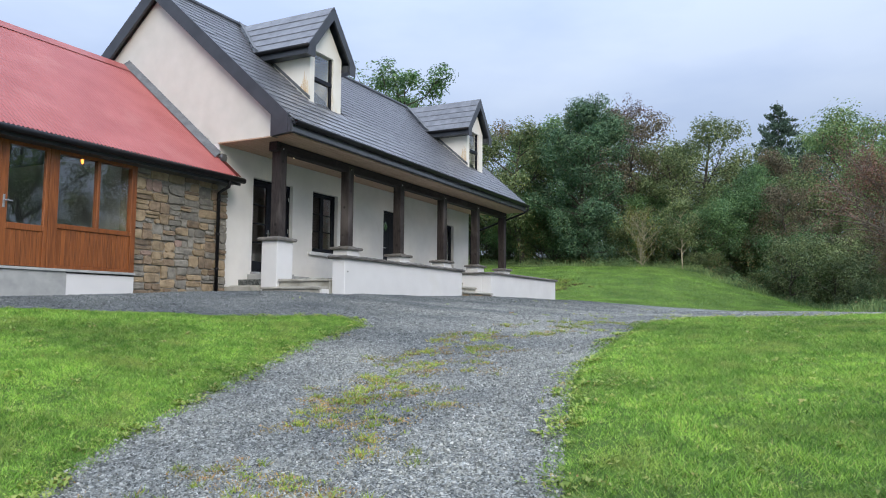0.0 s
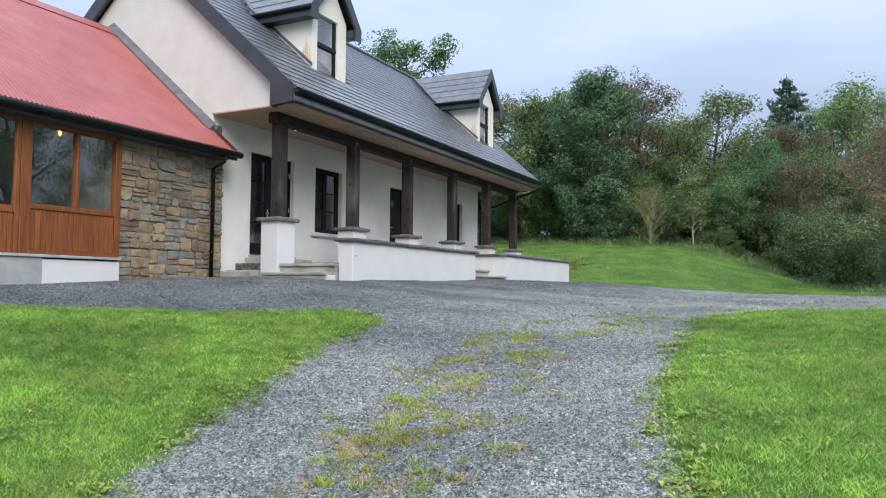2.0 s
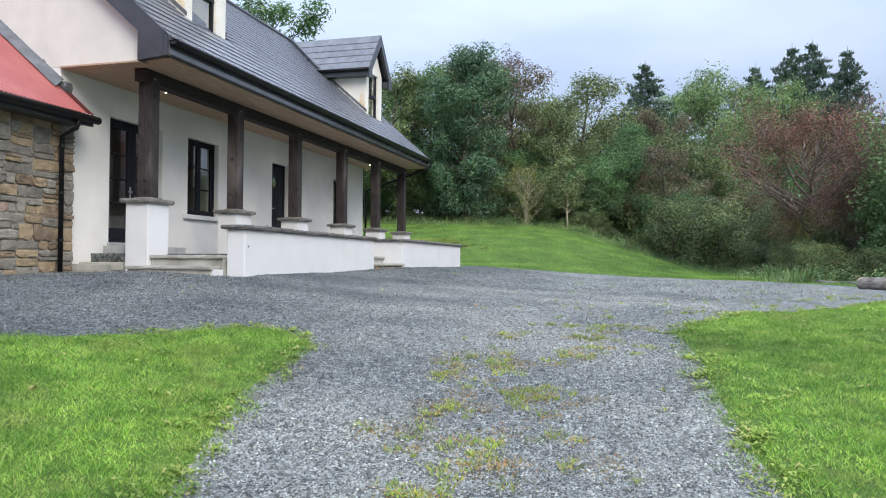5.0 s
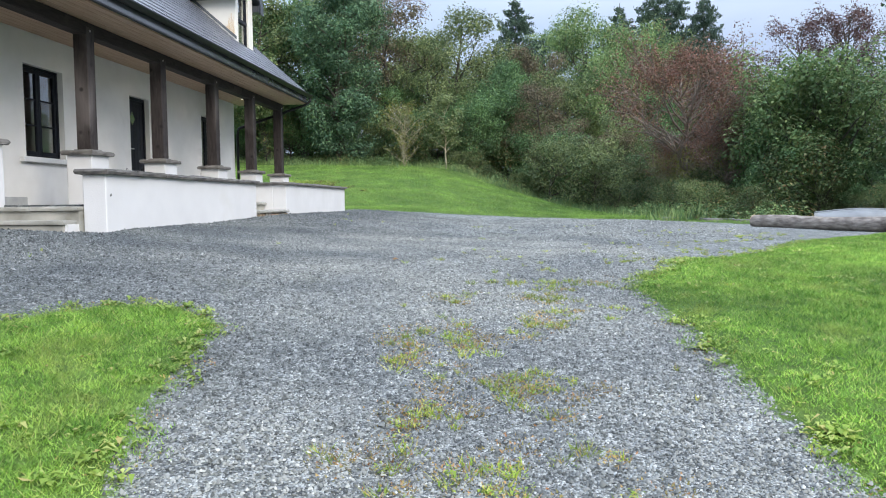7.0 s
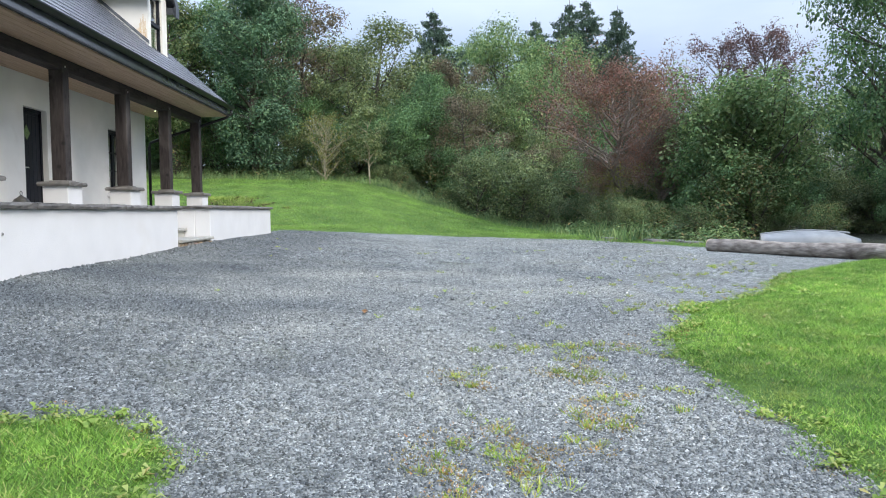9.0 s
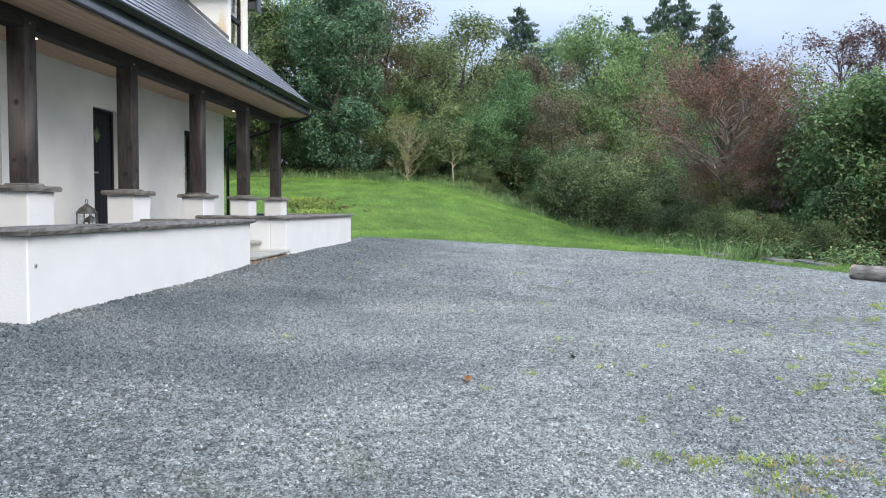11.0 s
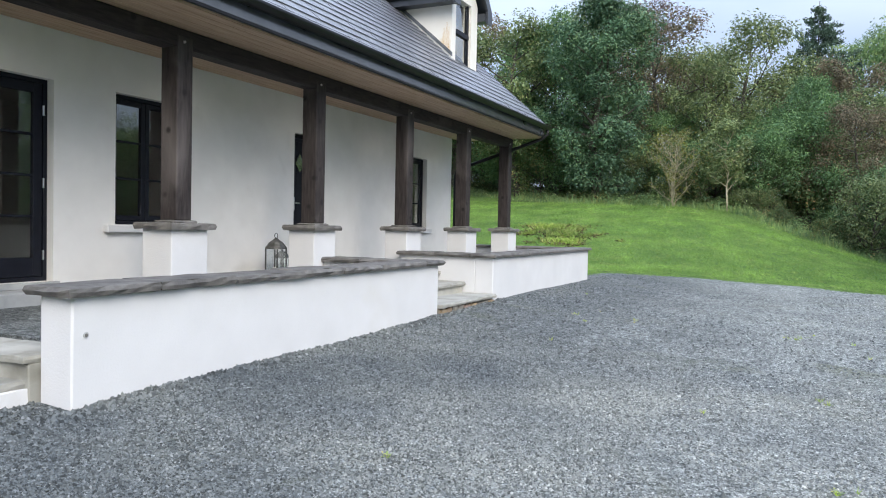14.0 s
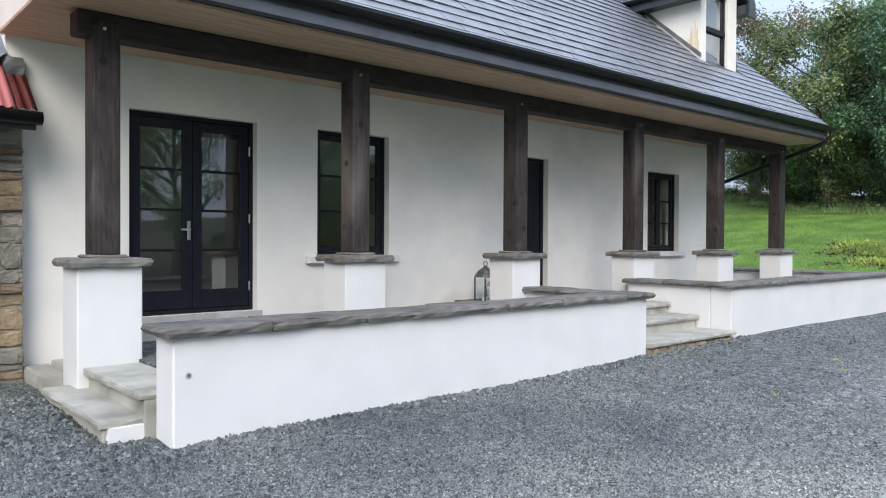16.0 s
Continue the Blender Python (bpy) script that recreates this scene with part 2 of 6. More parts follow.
M_GROUND = ground_mat()
M_RENDER = surf("painted_render", (0.74, 0.73, 0.7), (0.8, 0.79, 0.76), 3, 0.85, 0.5, 130, 0.004, (0.6, 0.585, 0.55), 1.1, 0.62)
# Dimmer, less red copy of the wall render, offsetting bounce from the red roof.
M_GABLE = surf("bounce_offset_render", (0.6, 0.6, 0.555), (0.66, 0.655, 0.61), 3, 0.85, 0.5, 130, 0.004, (0.56, 0.555, 0.51), 1.1, 0.62)
M_PLINTH = surf("white_masonry_paint", (0.63, 0.63, 0.63), (0.69, 0.69, 0.69), 2, 0.8, 0.5, 70, 0.005, (0.62, 0.605, 0.57), 0.8, 0.64)
M_DORMER = surf("cream_render", (0.74, 0.71, 0.64), (0.82, 0.8, 0.74), 2, 0.85, 0.4, 130, 0.004, (0.66, 0.55, 0.33), 1.6, 0.62)
M_RUST = surf("rust_stain", (0.5, 0.3, 0.1), (0.7, 0.55, 0.32), 9, 0.85, 0.3, 130, 0.004)
M_FLAG = surf("grey_flagstone", (0.095, 0.09, 0.084), (0.2, 0.19, 0.175), 7, 0.75, 0.7, 25, 0.012, (0.06, 0.058, 0.054), 2.2, 0.55, rand=0.12)
M_STEP = surf("sandstone_paving", (0.3, 0.295, 0.26), (0.46, 0.45, 0.405), 3.5, 0.75, 0.5, 30, 0.006, (0.22, 0.215, 0.18), 2.6, 0.52, rand=0.16)
M_TIMBER = timber_mat("dark_stained_timber", (5, 5, 0.6), (0.017, 0.0138, 0.0132), (0.054, 0.044, 0.042), (0.14, 0.123, 0.117), 0.5)
M_BEAM = timber_mat("dark_stained_beam", (0.6, 5, 5), (0.014, 0.011, 0.011), (0.042, 0.033, 0.032), (0.075, 0.06, 0.056), 0.58)
M_SOFFIT = surf("soffit_boarding", (0.4, 0.27, 0.18), (0.56, 0.4, 0.28), 6, 0.6, 0.3, 40, 0.003, stretch=(0.4, 6, 1))
M_FASCIA = surf("charcoal_fascia", (0.032, 0.036, 0.044), (0.052, 0.058, 0.07), 3, 0.34, 0.15, 80, 0.002)
M_UPVC = surf("smooth_grey_fascia", (0.075, 0.08, 0.092), (0.1, 0.106, 0.12), 3, 0.16, 0.05, 40, 0.001, spec=0.8)
M_GUTTER = surf("black_gutter", (0.006, 0.006, 0.007), (0.012, 0.012, 0.014), 6, 0.45, 0.0, spec=0.25)
M_FRAME = surf("black_window_paint", (0.005, 0.006, 0.011), (0.009, 0.011, 0.018), 8, 0.45, 0.1, 90, 0.001, spec=0.25)
M_SLATE = surf("roof_slate", (0.125, 0.132, 0.147), (0.195, 0.204, 0.222), 5, 0.34, 0.12, 35, 0.003, (0.15, 0.155, 0.16), 1.4, 0.6, rand=0.08)
M_LEAD = surf("lead_flashing", (0.11, 0.116, 0.122), (0.2, 0.207, 0.215), 6, 0.5, 0.4, 30, 0.004, metal=0.4)
M_RED = surf("red_painted_sheet", (0.33, 0.085, 0.078), (0.41, 0.125, 0.115), 1.6, 0.5, 0.15, 60, 0.002, (0.44, 0.17, 0.15), 0.9, 0.6)
M_ORANGE = surf("varnished_timber", (0.15, 0.045, 0.012), (0.31, 0.1, 0.027), 7, 0.4, 0.35, 40, 0.003, stretch=(7, 7, 0.45), rand=0.14)
M_CONC = surf("concrete_sill", (0.32, 0.33, 0.33), (0.44, 0.45, 0.44), 5, 0.85, 0.5, 60, 0.004, (0.24, 0.25, 0.25), 2, 0.58)
M_MORTAR = surf("lime_mortar", (0.2, 0.18, 0.15), (0.32, 0.29, 0.24), 14, 0.9, 0.7, 60, 0.008)
M_STONES = [surf("stone_" + k, a, c, 9, 0.85, 0.8, 28, 0.02, st, 5, 0.56, rand=0.22) for k, a, c, st in (
    ("grey", (0.14, 0.131, 0.112), (0.271, 0.253, 0.215), (0.09, 0.085, 0.075)),
    ("tan", (0.225, 0.168, 0.103), (0.374, 0.29, 0.187), (0.16, 0.12, 0.08)),
    ("brown", (0.15, 0.108, 0.07), (0.262, 0.197, 0.136), (0.09, 0.075, 0.06)),
    ("rose", (0.2, 0.14, 0.115), (0.3, 0.215, 0.175), (0.13, 0.1, 0.08)))]
M_GLASS = glass_mat("window_glass")
M_ROOM = surf("room_plaster", (0.5, 0.49, 0.47), (0.58, 0.57, 0.55), 2, 0.9, 0.1)
M_ROOMFLOOR = surf("room_floor", (0.1, 0.08, 0.06), (0.16, 0.13, 0.1), 4, 0.6, 0.1)
M_STEEL = surf("brushed_steel", (0.55, 0.55, 0.56), (0.7, 0.7, 0.7), 30, 0.3, 0.0, metal=1.0)
M_MIRROR = surf("silvered_glass", (0.42, 0.44, 0.45), (0.48, 0.5, 0.51), 3, 0.04, 0.0, metal=1.0)
M_PEWTER = surf("aged_pewter", (0.09, 0.09, 0.085), (0.2, 0.2, 0.19), 20, 0.5, 0.3, 60, 0.002, metal=0.7)
M_WAX = surf("candle_wax", (0.8, 0.78, 0.7), (0.86, 0.84, 0.78), 5, 0.5, 0.0)
M_BARK = surf("bark", (0.05, 0.042, 0.034), (0.13, 0.115, 0.09), 8, 0.9, 0.8, 25, 0.02, stretch=(4, 4, 0.8))
M_HAW = surf("hawthorn_bark", (0.17, 0.14, 0.12), (0.31, 0.25, 0.21), 8, 0.9, 0.5, 25, 0.01)
M_DEADLEAF = surf("dead_leaf", (0.42, 0.19, 0.06), (0.55, 0.3, 0.12), 30, 0.7, 0.2, 60, 0.002)
M_TWIG = surf("pale_twigs", (0.28, 0.24, 0.16), (0.44, 0.39, 0.27), 8, 0.9, 0.5, 25, 0.01)
M_LOG = surf("weathered_log", (0.13, 0.105, 0.085), (0.42, 0.37, 0.31), 5, 0.85, 0.8, 16, 0.02, (0.07, 0.05, 0.04), 2.4, 0.54, stretch=(1, 1, 4))
M_LOGEND = surf("sawn_log_end", (0.32, 0.23, 0.14), (0.48, 0.37, 0.25), 14, 0.85, 0.5, 40, 0.004)
M_BOAT = surf("grey_hull", (0.2, 0.215, 0.22), (0.29, 0.305, 0.31), 3, 0.5, 0.2, 30, 0.004, (0.3, 0.31, 0.3), 2, 0.6)
M_DARK = surf("black_opening", (0.008, 0.008, 0.008), (0.014, 0.014, 0.014), 5, 0.7, 0.0)
M_BULB = glow_mat("warm_bulb", (1.0, 0.22, 0.03), 6)
M_SPOT = glow_mat("soffit_lamp", (1.0, 0.75, 0.5), 9)

L_GREEN = leaf_mat("leaves_green", [(0, (0.062, 0.125, 0.06)), (0.6, (0.11, 0.2, 0.085)), (1, (0.18, 0.28, 0.11))], trans=0.3, gain=1.3)
L_OLIVE = leaf_mat("leaves_olive", [(0, (0.085, 0.125, 0.058)), (0.6, (0.145, 0.195, 0.085)), (1, (0.25, 0.28, 0.125))], trans=0.3, gain=1.3)
L_RUSSET = leaf_mat("leaves_russet", [(0, (0.1, 0.1, 0.062)), (0.5, (0.16, 0.14, 0.09)), (1, (0.21, 0.16, 0.105))], trans=0.3, gain=1.25)
L_RED = leaf_mat("leaves_red", [(0, (0.14, 0.105, 0.065)), (0.4, (0.25, 0.14, 0.105)), (0.75, (0.35, 0.17, 0.14)), (1, (0.3, 0.24, 0.15))], trans=0.3)
L_IVY = leaf_mat("leaves_ivy", [(0, (0.06, 0.13, 0.08)), (0.6, (0.11, 0.2, 0.115)), (1, (0.18, 0.28, 0.14))], trans=0.25, gain=1.12)
L_PURPLE = leaf_mat("leaves_purple", [(0, (0.13, 0.08, 0.085)), (0.6, (0.22, 0.125, 0.13)), (1, (0.3, 0.2, 0.16))], trans=0.22, even=0.4, gain=0.75)
L_FIR = leaf_mat("needles", [(0, (0.04, 0.075, 0.055)), (1, (0.085, 0.135, 0.09))], trans=0.1, gain=1.2)
L_WILLOW = leaf_mat("leaves_willow", [(0, (0.1, 0.18, 0.075)), (0.6, (0.17, 0.265, 0.105)), (1, (0.28, 0.34, 0.14))], trans=0.3, gain=1.25)
L_YELLOW = leaf_mat("leaves_yellow", [(0, (0.195, 0.227, 0.054)), (0.6, (0.354, 0.365, 0.091)), (1, (0.450, 0.450, 0.152))], trans=0.22, even=0.4, gain=0.75)
L_BRAMBLE = leaf_mat("leaves_bramble", [(0, (0.045, 0.085, 0.036)), (0.6, (0.095, 0.15, 0.056)), (0.9, (0.19, 0.2, 0.085)), (1, (0.27, 0.17, 0.085))], trans=0.3, gain=1.3)
L_GRASS = leaf_mat("grass_blades", [(0, (0.08, 0.16, 0.034)), (0.35, (0.18, 0.345, 0.066)), (0.65, (0.26, 0.455, 0.085)), (0.9, (0.365, 0.55, 0.125)), (1, (0.46, 0.45, 0.19))], trans=0.42, dry=(0.42, 0.46, 0.14), mottle=5.5, gain=1.15)
L_BANK = leaf_mat("bank_grass", [(0, (0.14, 0.26, 0.06)), (0.5, (0.215, 0.38, 0.085)), (1, (0.32, 0.47, 0.12))], trans=0.42, dry=(0.4, 0.44, 0.15), even=0.3, gain=1.08)
L_WEED = leaf_mat("drive_weeds", [(0, (0.17, 0.3, 0.05)), (0.5, (0.34, 0.47, 0.08)), (0.88, (0.52, 0.5, 0.14)), (1, (0.52, 0.3, 0.14))], trans=0.35, patch=2.0)
L_MOSS = leaf_mat("dry_moss", [(0, (0.2, 0.2, 0.06)), (0.4, (0.4, 0.35, 0.13)), (0.75, (0.5, 0.33, 0.16)), (1, (0.45, 0.22, 0.1))], trans=0.2, patch=2.5)
L_SOIL = leaf_mat("bare_soil", [(0, (0.06, 0.045, 0.03)), (1, (0.15, 0.115, 0.075))], 0.9, 0.0)
L_EDGE = leaf_mat("edge_leaves", [(0, (0.16, 0.27, 0.05)), (0.6, (0.3, 0.42, 0.085)), (0.9, (0.44, 0.5, 0.16)), (1, (0.46, 0.36, 0.15))], trans=0.35)


# ---- mesh helpers ----
AT = {}


def world_at(ob):
    return AT.get(ob.name, Vector((0, 0, 0)))


def thing(name, at, label, category, group="", kind=""):
    e = new(name)
    e.location, e.empty_display_size = at, 0.2
    AT[e.name] = Vector(at)
    return tagged(e, label, category, group, kind)


def hang(ob, parent):
    """Parents ob, whose mesh is in world metres, to a thing or part."""
    off = world_at(parent) if parent else Vector((0, 0, 0))
    if parent:
        ob.data.transform(Matrix.Translation(-off))
        ob.parent = parent
    AT[ob.name] = off
    return ob


def mesh_of(name, bm, material):
    me = bpy.data.meshes.new(name)
    bm.normal_update()
    bm.to_mesh(me)
    bm.free()
    for m in material if isinstance(material, (list, tuple)) else [material]:
        me.materials.append(m)
    return me


def part(name, bm, material, parent, label="", smooth=False):
    ob = new(name, mesh_of(name, bm, material))
    if smooth:
        for p in ob.data.polygons:
            p.use_smooth = True
    hang(ob, parent)
    if label:
        tagged(ob, label)
    return ob


def solid(name, bm, material, label, category, kind="", group="", smooth=False):
    """A thing that is one mesh."""
    ob = new(name, mesh_of(name, bm, material))
    if smooth:
        for p in ob.data.polygons:
            p.use_smooth = True
    return tagged(ob, label, category, group, kind)


def add_box(bm, x0, y0, z0, x1, y1, z1, bevel=0.0, seg=1):
    r = bmesh.ops.create_cube(bm, size=1)
    bmesh.ops.transform(bm, verts=r["verts"], matrix=Matrix.Translation(((x0 + x1) / 2, (y0 + y1) / 2, (z0 + z1) / 2)) @ Matrix.Diagonal((x1 - x0, y1 - y0, z1 - z0, 1)))
    if bevel:
        es = list({e for v in r["verts"] for e in v.link_edges})
        bmesh.ops.bevel(bm, geom=es, offset=bevel, segments=seg, affect="EDGES", profile=0.5)
    return bm


def box(*a, bevel=0.0, seg=1):
    return add_box(bmesh.new(), *a, bevel=bevel, seg=seg)


def boxes(rows, bevel=0.0):
    bm = bmesh.new()
    for r in rows:
        add_box(bm, *r, bevel=bevel)
    return bm


def add_prism(bm, pts, d):
    """A flat polygon of 3D points pushed along the vector d."""
    a = [bm.verts.new(p) for p in pts]
    b = [bm.verts.new(Vector(p) + Vector(d)) for p in pts]
    n = len(a)
    bm.faces.new(a)
    bm.faces.new(b[::-1])
    for i in range(n):
        bm.faces.new((a[i], b[i], b[(i + 1) % n], a[(i + 1) % n]))
    bmesh.ops.recalc_face_normals(bm, faces=bm.faces)
    return bm


def prism(pts, d):
    return add_prism(bmesh.new(), pts, d)


def wall_xz(x0, x1, z0, z1, y0, y1, holes):
    """A wall in the xz plane with rectangular openings (x0, x1, z0, z1) through it."""
    bm = bmesh.new()
    xs = sorted({x0, x1, *[h[0] for h in holes], *[h[1] for h in holes]})
    zs = sorted({z0, z1, *[h[2] for h in holes], *[h[3] for h in holes]})

    def full(i, j):
        if not (0 <= i < len(xs) - 1 and 0 <= j < len(zs) - 1):
            return False
        cx, cz = (xs[i] + xs[i + 1]) / 2, (zs[j] + zs[j + 1]) / 2
        return not any(h[0] < cx < h[1] and h[2] < cz < h[3] for h in holes)

    def quad(*ps):
        bm.faces.new([bm.verts.new(p) for p in ps])

    for i in range(len(xs) - 1):
        for j in range(len(zs) - 1):
            if not full(i, j):
                continue
            a, b, c, d = xs[i], xs[i + 1], zs[j], zs[j + 1]
            quad((a, y0, c), (b, y0, c), (b, y0, d), (a, y0, d))
            quad((a, y1, c), (a, y1, d), (b, y1, d), (b, y1, c))
            if not full(i - 1, j):
                quad((a, y0, c), (a, y0, d), (a, y1, d), (a, y1, c))
            if not full(i + 1, j):
                quad((b, y0, c), (b, y1, c), (b, y1, d), (b, y0, d))
            if not full(i, j - 1):
                quad((a, y0, c), (a, y1, c), (b, y1, c), (b, y0, c))
            if not full(i, j + 1):
                quad((a, y0, d), (b, y0, d), (b, y1, d), (a, y1, d))
    bmesh.ops.remove_doubles(bm, verts=bm.verts, dist=0.0005)
    bmesh.ops.recalc_face_normals(bm, faces=bm.faces)
    return bm


def add_tube(bm, pts, radii, sides=8, closed=True):
    """A tube along points, tapering."""
    rings = []
    for i, p in enumerate(pts):
        p = Vector(p)
        d = (Vector(pts[min(i + 1, len(pts) - 1)]) - Vector(pts[max(i - 1, 0)])).normalized()
        u = d.cross(Vector((0, 0, 1)))
        if u.length < 0.05:
            u = d.cross(Vector((0, 1, 0)))
        u.normalize()
        v = d.cross(u)
        r = radii[i] if isinstance(radii, (list, tuple)) else radii
        rings.append([bm.verts.new(p + r * (math.cos(a) * u + math.sin(a) * v)) for a in [2 * math.pi * k / sides for k in range(sides)]])
    for a, b in zip(rings, rings[1:]):
        for k in range(sides):
            bm.faces.new((a[k], a[(k + 1) % sides], b[(k + 1) % sides], b[k]))
    if closed:
        bm.faces.new(rings[0][::-1])
        bm.faces.new(rings[-1])
    return bm


def tube(pts, radii, sides=8):
    return add_tube(bmesh.new(), pts, radii, sides)


def soup(name, verts, faces_n, material, corner=4):
    """A mesh from an array of loose polygons, corner vertices each."""
    me = bpy.data.meshes.new(name)
    nv = len(verts)
    me.vertices.add(nv)
    me.vertices.foreach_set("co", np.ascontiguousarray(verts, dtype=np.float32).ravel())
    nf = nv // corner
    me.loops.add(nv)
    me.loops.foreach_set("vertex_index", np.arange(nv, dtype=np.int32))
    me.polygons.add(nf)
    me.polygons.foreach_set("loop_start", np.arange(0, nv, corner, dtype=np.int32))
    me.update(calc_edges=True)
    me.materials.append(material)
    return me


# ---- ground ----
def ease(t):
    t = min(1.0, max(0.0, t))
    return t * t * (3 - 2 * t)


def soft(t, k=0.8):
    return k * math.log1p(math.exp(min(40.0, t / k)))


def ground_z(x, y):
    s = ease((-1.5 - y) / 6.5)
    z = 0.055 + 0.014 * min(8.0, max(0.0, x + 2)) - 0.44 * s - 0.108 * (0.55 + 0.45 * s) * (soft(-3.6 - x) - soft(-30 - x))
    m = ease((y + 13.0) / 9.0)
    z += 0.165 * m * (soft(x - 15.5, 0.6) - soft(x - 34.0, 3))
    z += 0.13 * max(0.0, min(70.0, x - 34)) * ease((x - 33) / 5)
    z += 0.05 * ease((y - 6) / 8) * max(0.0, min(40.0, y - 6)) * ease((x + 30) / 20)
    return z


LEFT_LAWN = [(-40, -19), (-20, -11.2), (-13, -8.3), (-11.5, -7.7), (-10.6, -7.3), (-9.44, -6.86), (-8.3, -6.5), (-7.3, -6.15), (-6.5, -6.05),
             (-5.75, -5.95), (-5.4, -5.45), (-5.65, -5.0), (-6.4, -4.6), (-7.3, -3.8), (-8.7, -2.7), (-11, -1.6), (-14, 0), (-40, 8)]
RIGHT_LAWN = [(-40, -29), (-20, -15.5), (-14, -12.0), (-12, -10.8), (-10.65, -10.1), (-9.5, -9.75), (-7.8, -9.28), (-6.5, -9.15), (-5.3, -9.1),
              (-3.85, -8.95), (-3.1, -9.15), (-2.5, -9.55), (-1.8, -9.75), (-0.9, -10.9), (1.2, -12.3), (3.5, -14.8), (3, -18), (0, -30), (-20, -60)]
FAR_LAWN = [(10.75, 30), (10.75, -2.6), (12.8, -2.9), (14.8, -4.6), (16.0, -7.2), (15.4, -9.2), (13.9, -10.8), (12.4, -12.1), (9.5, -12.9),
            (6.7, -13.9), (3.9, -15.6), (6.0, -18), (20, -60), (200, -60), (200, 60), (10.75, 60)]


def edge_distance(poly, x, y):
    """Metres to the polygon's edge, positive inside; x and y are arrays."""
    inside = np.zeros(x.shape, bool)
    best = np.full(x.shape, 1e9)
    n = len(poly)
    for i in range(n):
        (ax, ay), (bx, by) = poly[i], poly[(i + 1) % n]
        dx, dy = bx - ax, by - ay
        t = np.clip(((x - ax) * dx + (y - ay) * dy) / (dx * dx + dy * dy), 0, 1)
        best = np.minimum(best, np.hypot(x - ax - t * dx, y - ay - t * dy))
        if dy != 0:
            cross = ((ay > y) != (by > y)) & (x < (bx - ax) * (y - ay) / dy + ax)
            inside ^= cross
    return np.where(inside, best, -best)


def turf_at(x, y):
    d = np.maximum(np.maximum(edge_distance(LEFT_LAWN, x, y), edge_distance(RIGHT_LAWN, x, y)), edge_distance(FAR_LAWN, x, y))
    return d


WOOD_EDGE = [(4.5, -17.5), (6.8, -15.2), (9.5, -13.6), (12.5, -12.7), (16.0, -12.3), (22, -12.4), (26.5, -9.5), (28.7, -5.0), (29.5, 2), (33, 8), (38, 16), (44, 40), (300, 40), (300, -300), (5.0, -300)]


def build_ground():
    def steps(lo, hi, a, b, fine):
        out = list(np.arange(a, b, fine))
        s, v = fine, a
        while v > lo:
            s *= 1.25
            v -= s
            out.append(v)
        s, v = fine, out[int((b - a) / fine) - 1]
        while v < hi:
            s *= 1.25
            v += s
            out.append(v)
        return np.array(sorted(out))
    xs, ys = steps(-900, 1500, -15, 17, 0.14), steps(-1200, 1200, -15, -0.2, 0.14)
    X, Y = np.meshgrid(xs, ys)
    Z = np.vectorize(ground_z)(X, Y)
    d = turf_at(X.ravel(), Y.ravel())
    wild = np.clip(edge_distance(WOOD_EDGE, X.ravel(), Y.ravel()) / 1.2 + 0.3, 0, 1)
    bumps = np.array([noise.noise((x * 1.3, y * 1.3, 0.3)) * 0.012 + noise.noise((x * 0.35, y * 0.35, 4)) * 0.03 for x, y in zip(X.ravel(), Y.ravel())])
    Z = Z.ravel() + bumps + np.clip(d, 0, 0.25) * 0.12
    nx, ny = len(xs), len(ys)
    me = bpy.data.meshes.new("ground")
    idx = np.arange(nx * ny).reshape(ny, nx)
    q = np.stack([idx[:-1, :-1], idx[:-1, 1:], idx[1:, 1:], idx[1:, :-1]], -1).reshape(-1, 4)
    me.from_pydata(np.stack([X.ravel(), Y.ravel(), Z], 1).tolist(), [], q.tolist())
    a = me.attributes.new("turf", "FLOAT", "POINT")
    a.data.foreach_set("value", np.clip(0.5 + d / 0.45, 0, 1).astype(np.float32))
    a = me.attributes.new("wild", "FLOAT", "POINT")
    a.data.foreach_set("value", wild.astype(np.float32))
    for p in me.polygons:
        p.use_smooth = True
    me.materials.append(M_GROUND)
    return tagged(new("ground", me), "grey gravel drive between mown green lawns", "ground", kind="structure")


build_ground()


# ---- house ----
WX0, WX1 = -2.44, 9.9            # gable planes
WF, WB = -0.10, 3.78             # front and back wall faces
RIDGE_Y, RIDGE_Z, PITCH = 1.84, 6.95, 0.884
EAVE_Y = -2.06
RX0, RX1 = -2.6, 10.36
TERRACE = 0.34


def roof_z(y):
    return RIDGE_Z - PITCH * abs(y - RIDGE_Y)


house = thing("house", (3.7, 1.8, 0.1), "white rendered storey-and-a-half house with slate roof and timber porch", "house")
HOLES = [(-1.365, 0.02, 0.53, 2.62), (0.80, 1.86, 1.13, 2.63), (4.13, 4.95, 0.50, 2.58), (7.66, 8.69, 1.13, 2.57)]
part("front_wall", wall_xz(WX0, WX1, -0.3, 3.3, WF, 0.2, HOLES), M_RENDER, house, "off-white roughcast wall under the porch")
part("back_wall", box(WX0, WB - 0.3, -0.3, WX1, WB, 3.6), M_RENDER, house)


def gable(x, d):
    # the upper gable runs out over the porch
    bm = prism([(x, 0.2, -0.3), (x, WB - 0.3, -0.3), (x, WB - 0.3, 3.3), (x, 0.2, 3.3)], (d, 0, 0))
    low = 3.165
    pts = [(x, -1.62, low), (x, WB + 0.1, low), (x, RIDGE_Y * 2 + 1.62, roof_z(-1.62) - 0.3), (x, RIDGE_Y, RIDGE_Z - 0.32), (x, -1.62, roof_z(-1.62) - 0.3)]
    return add_prism(bm, pts, (d, 0, 0))


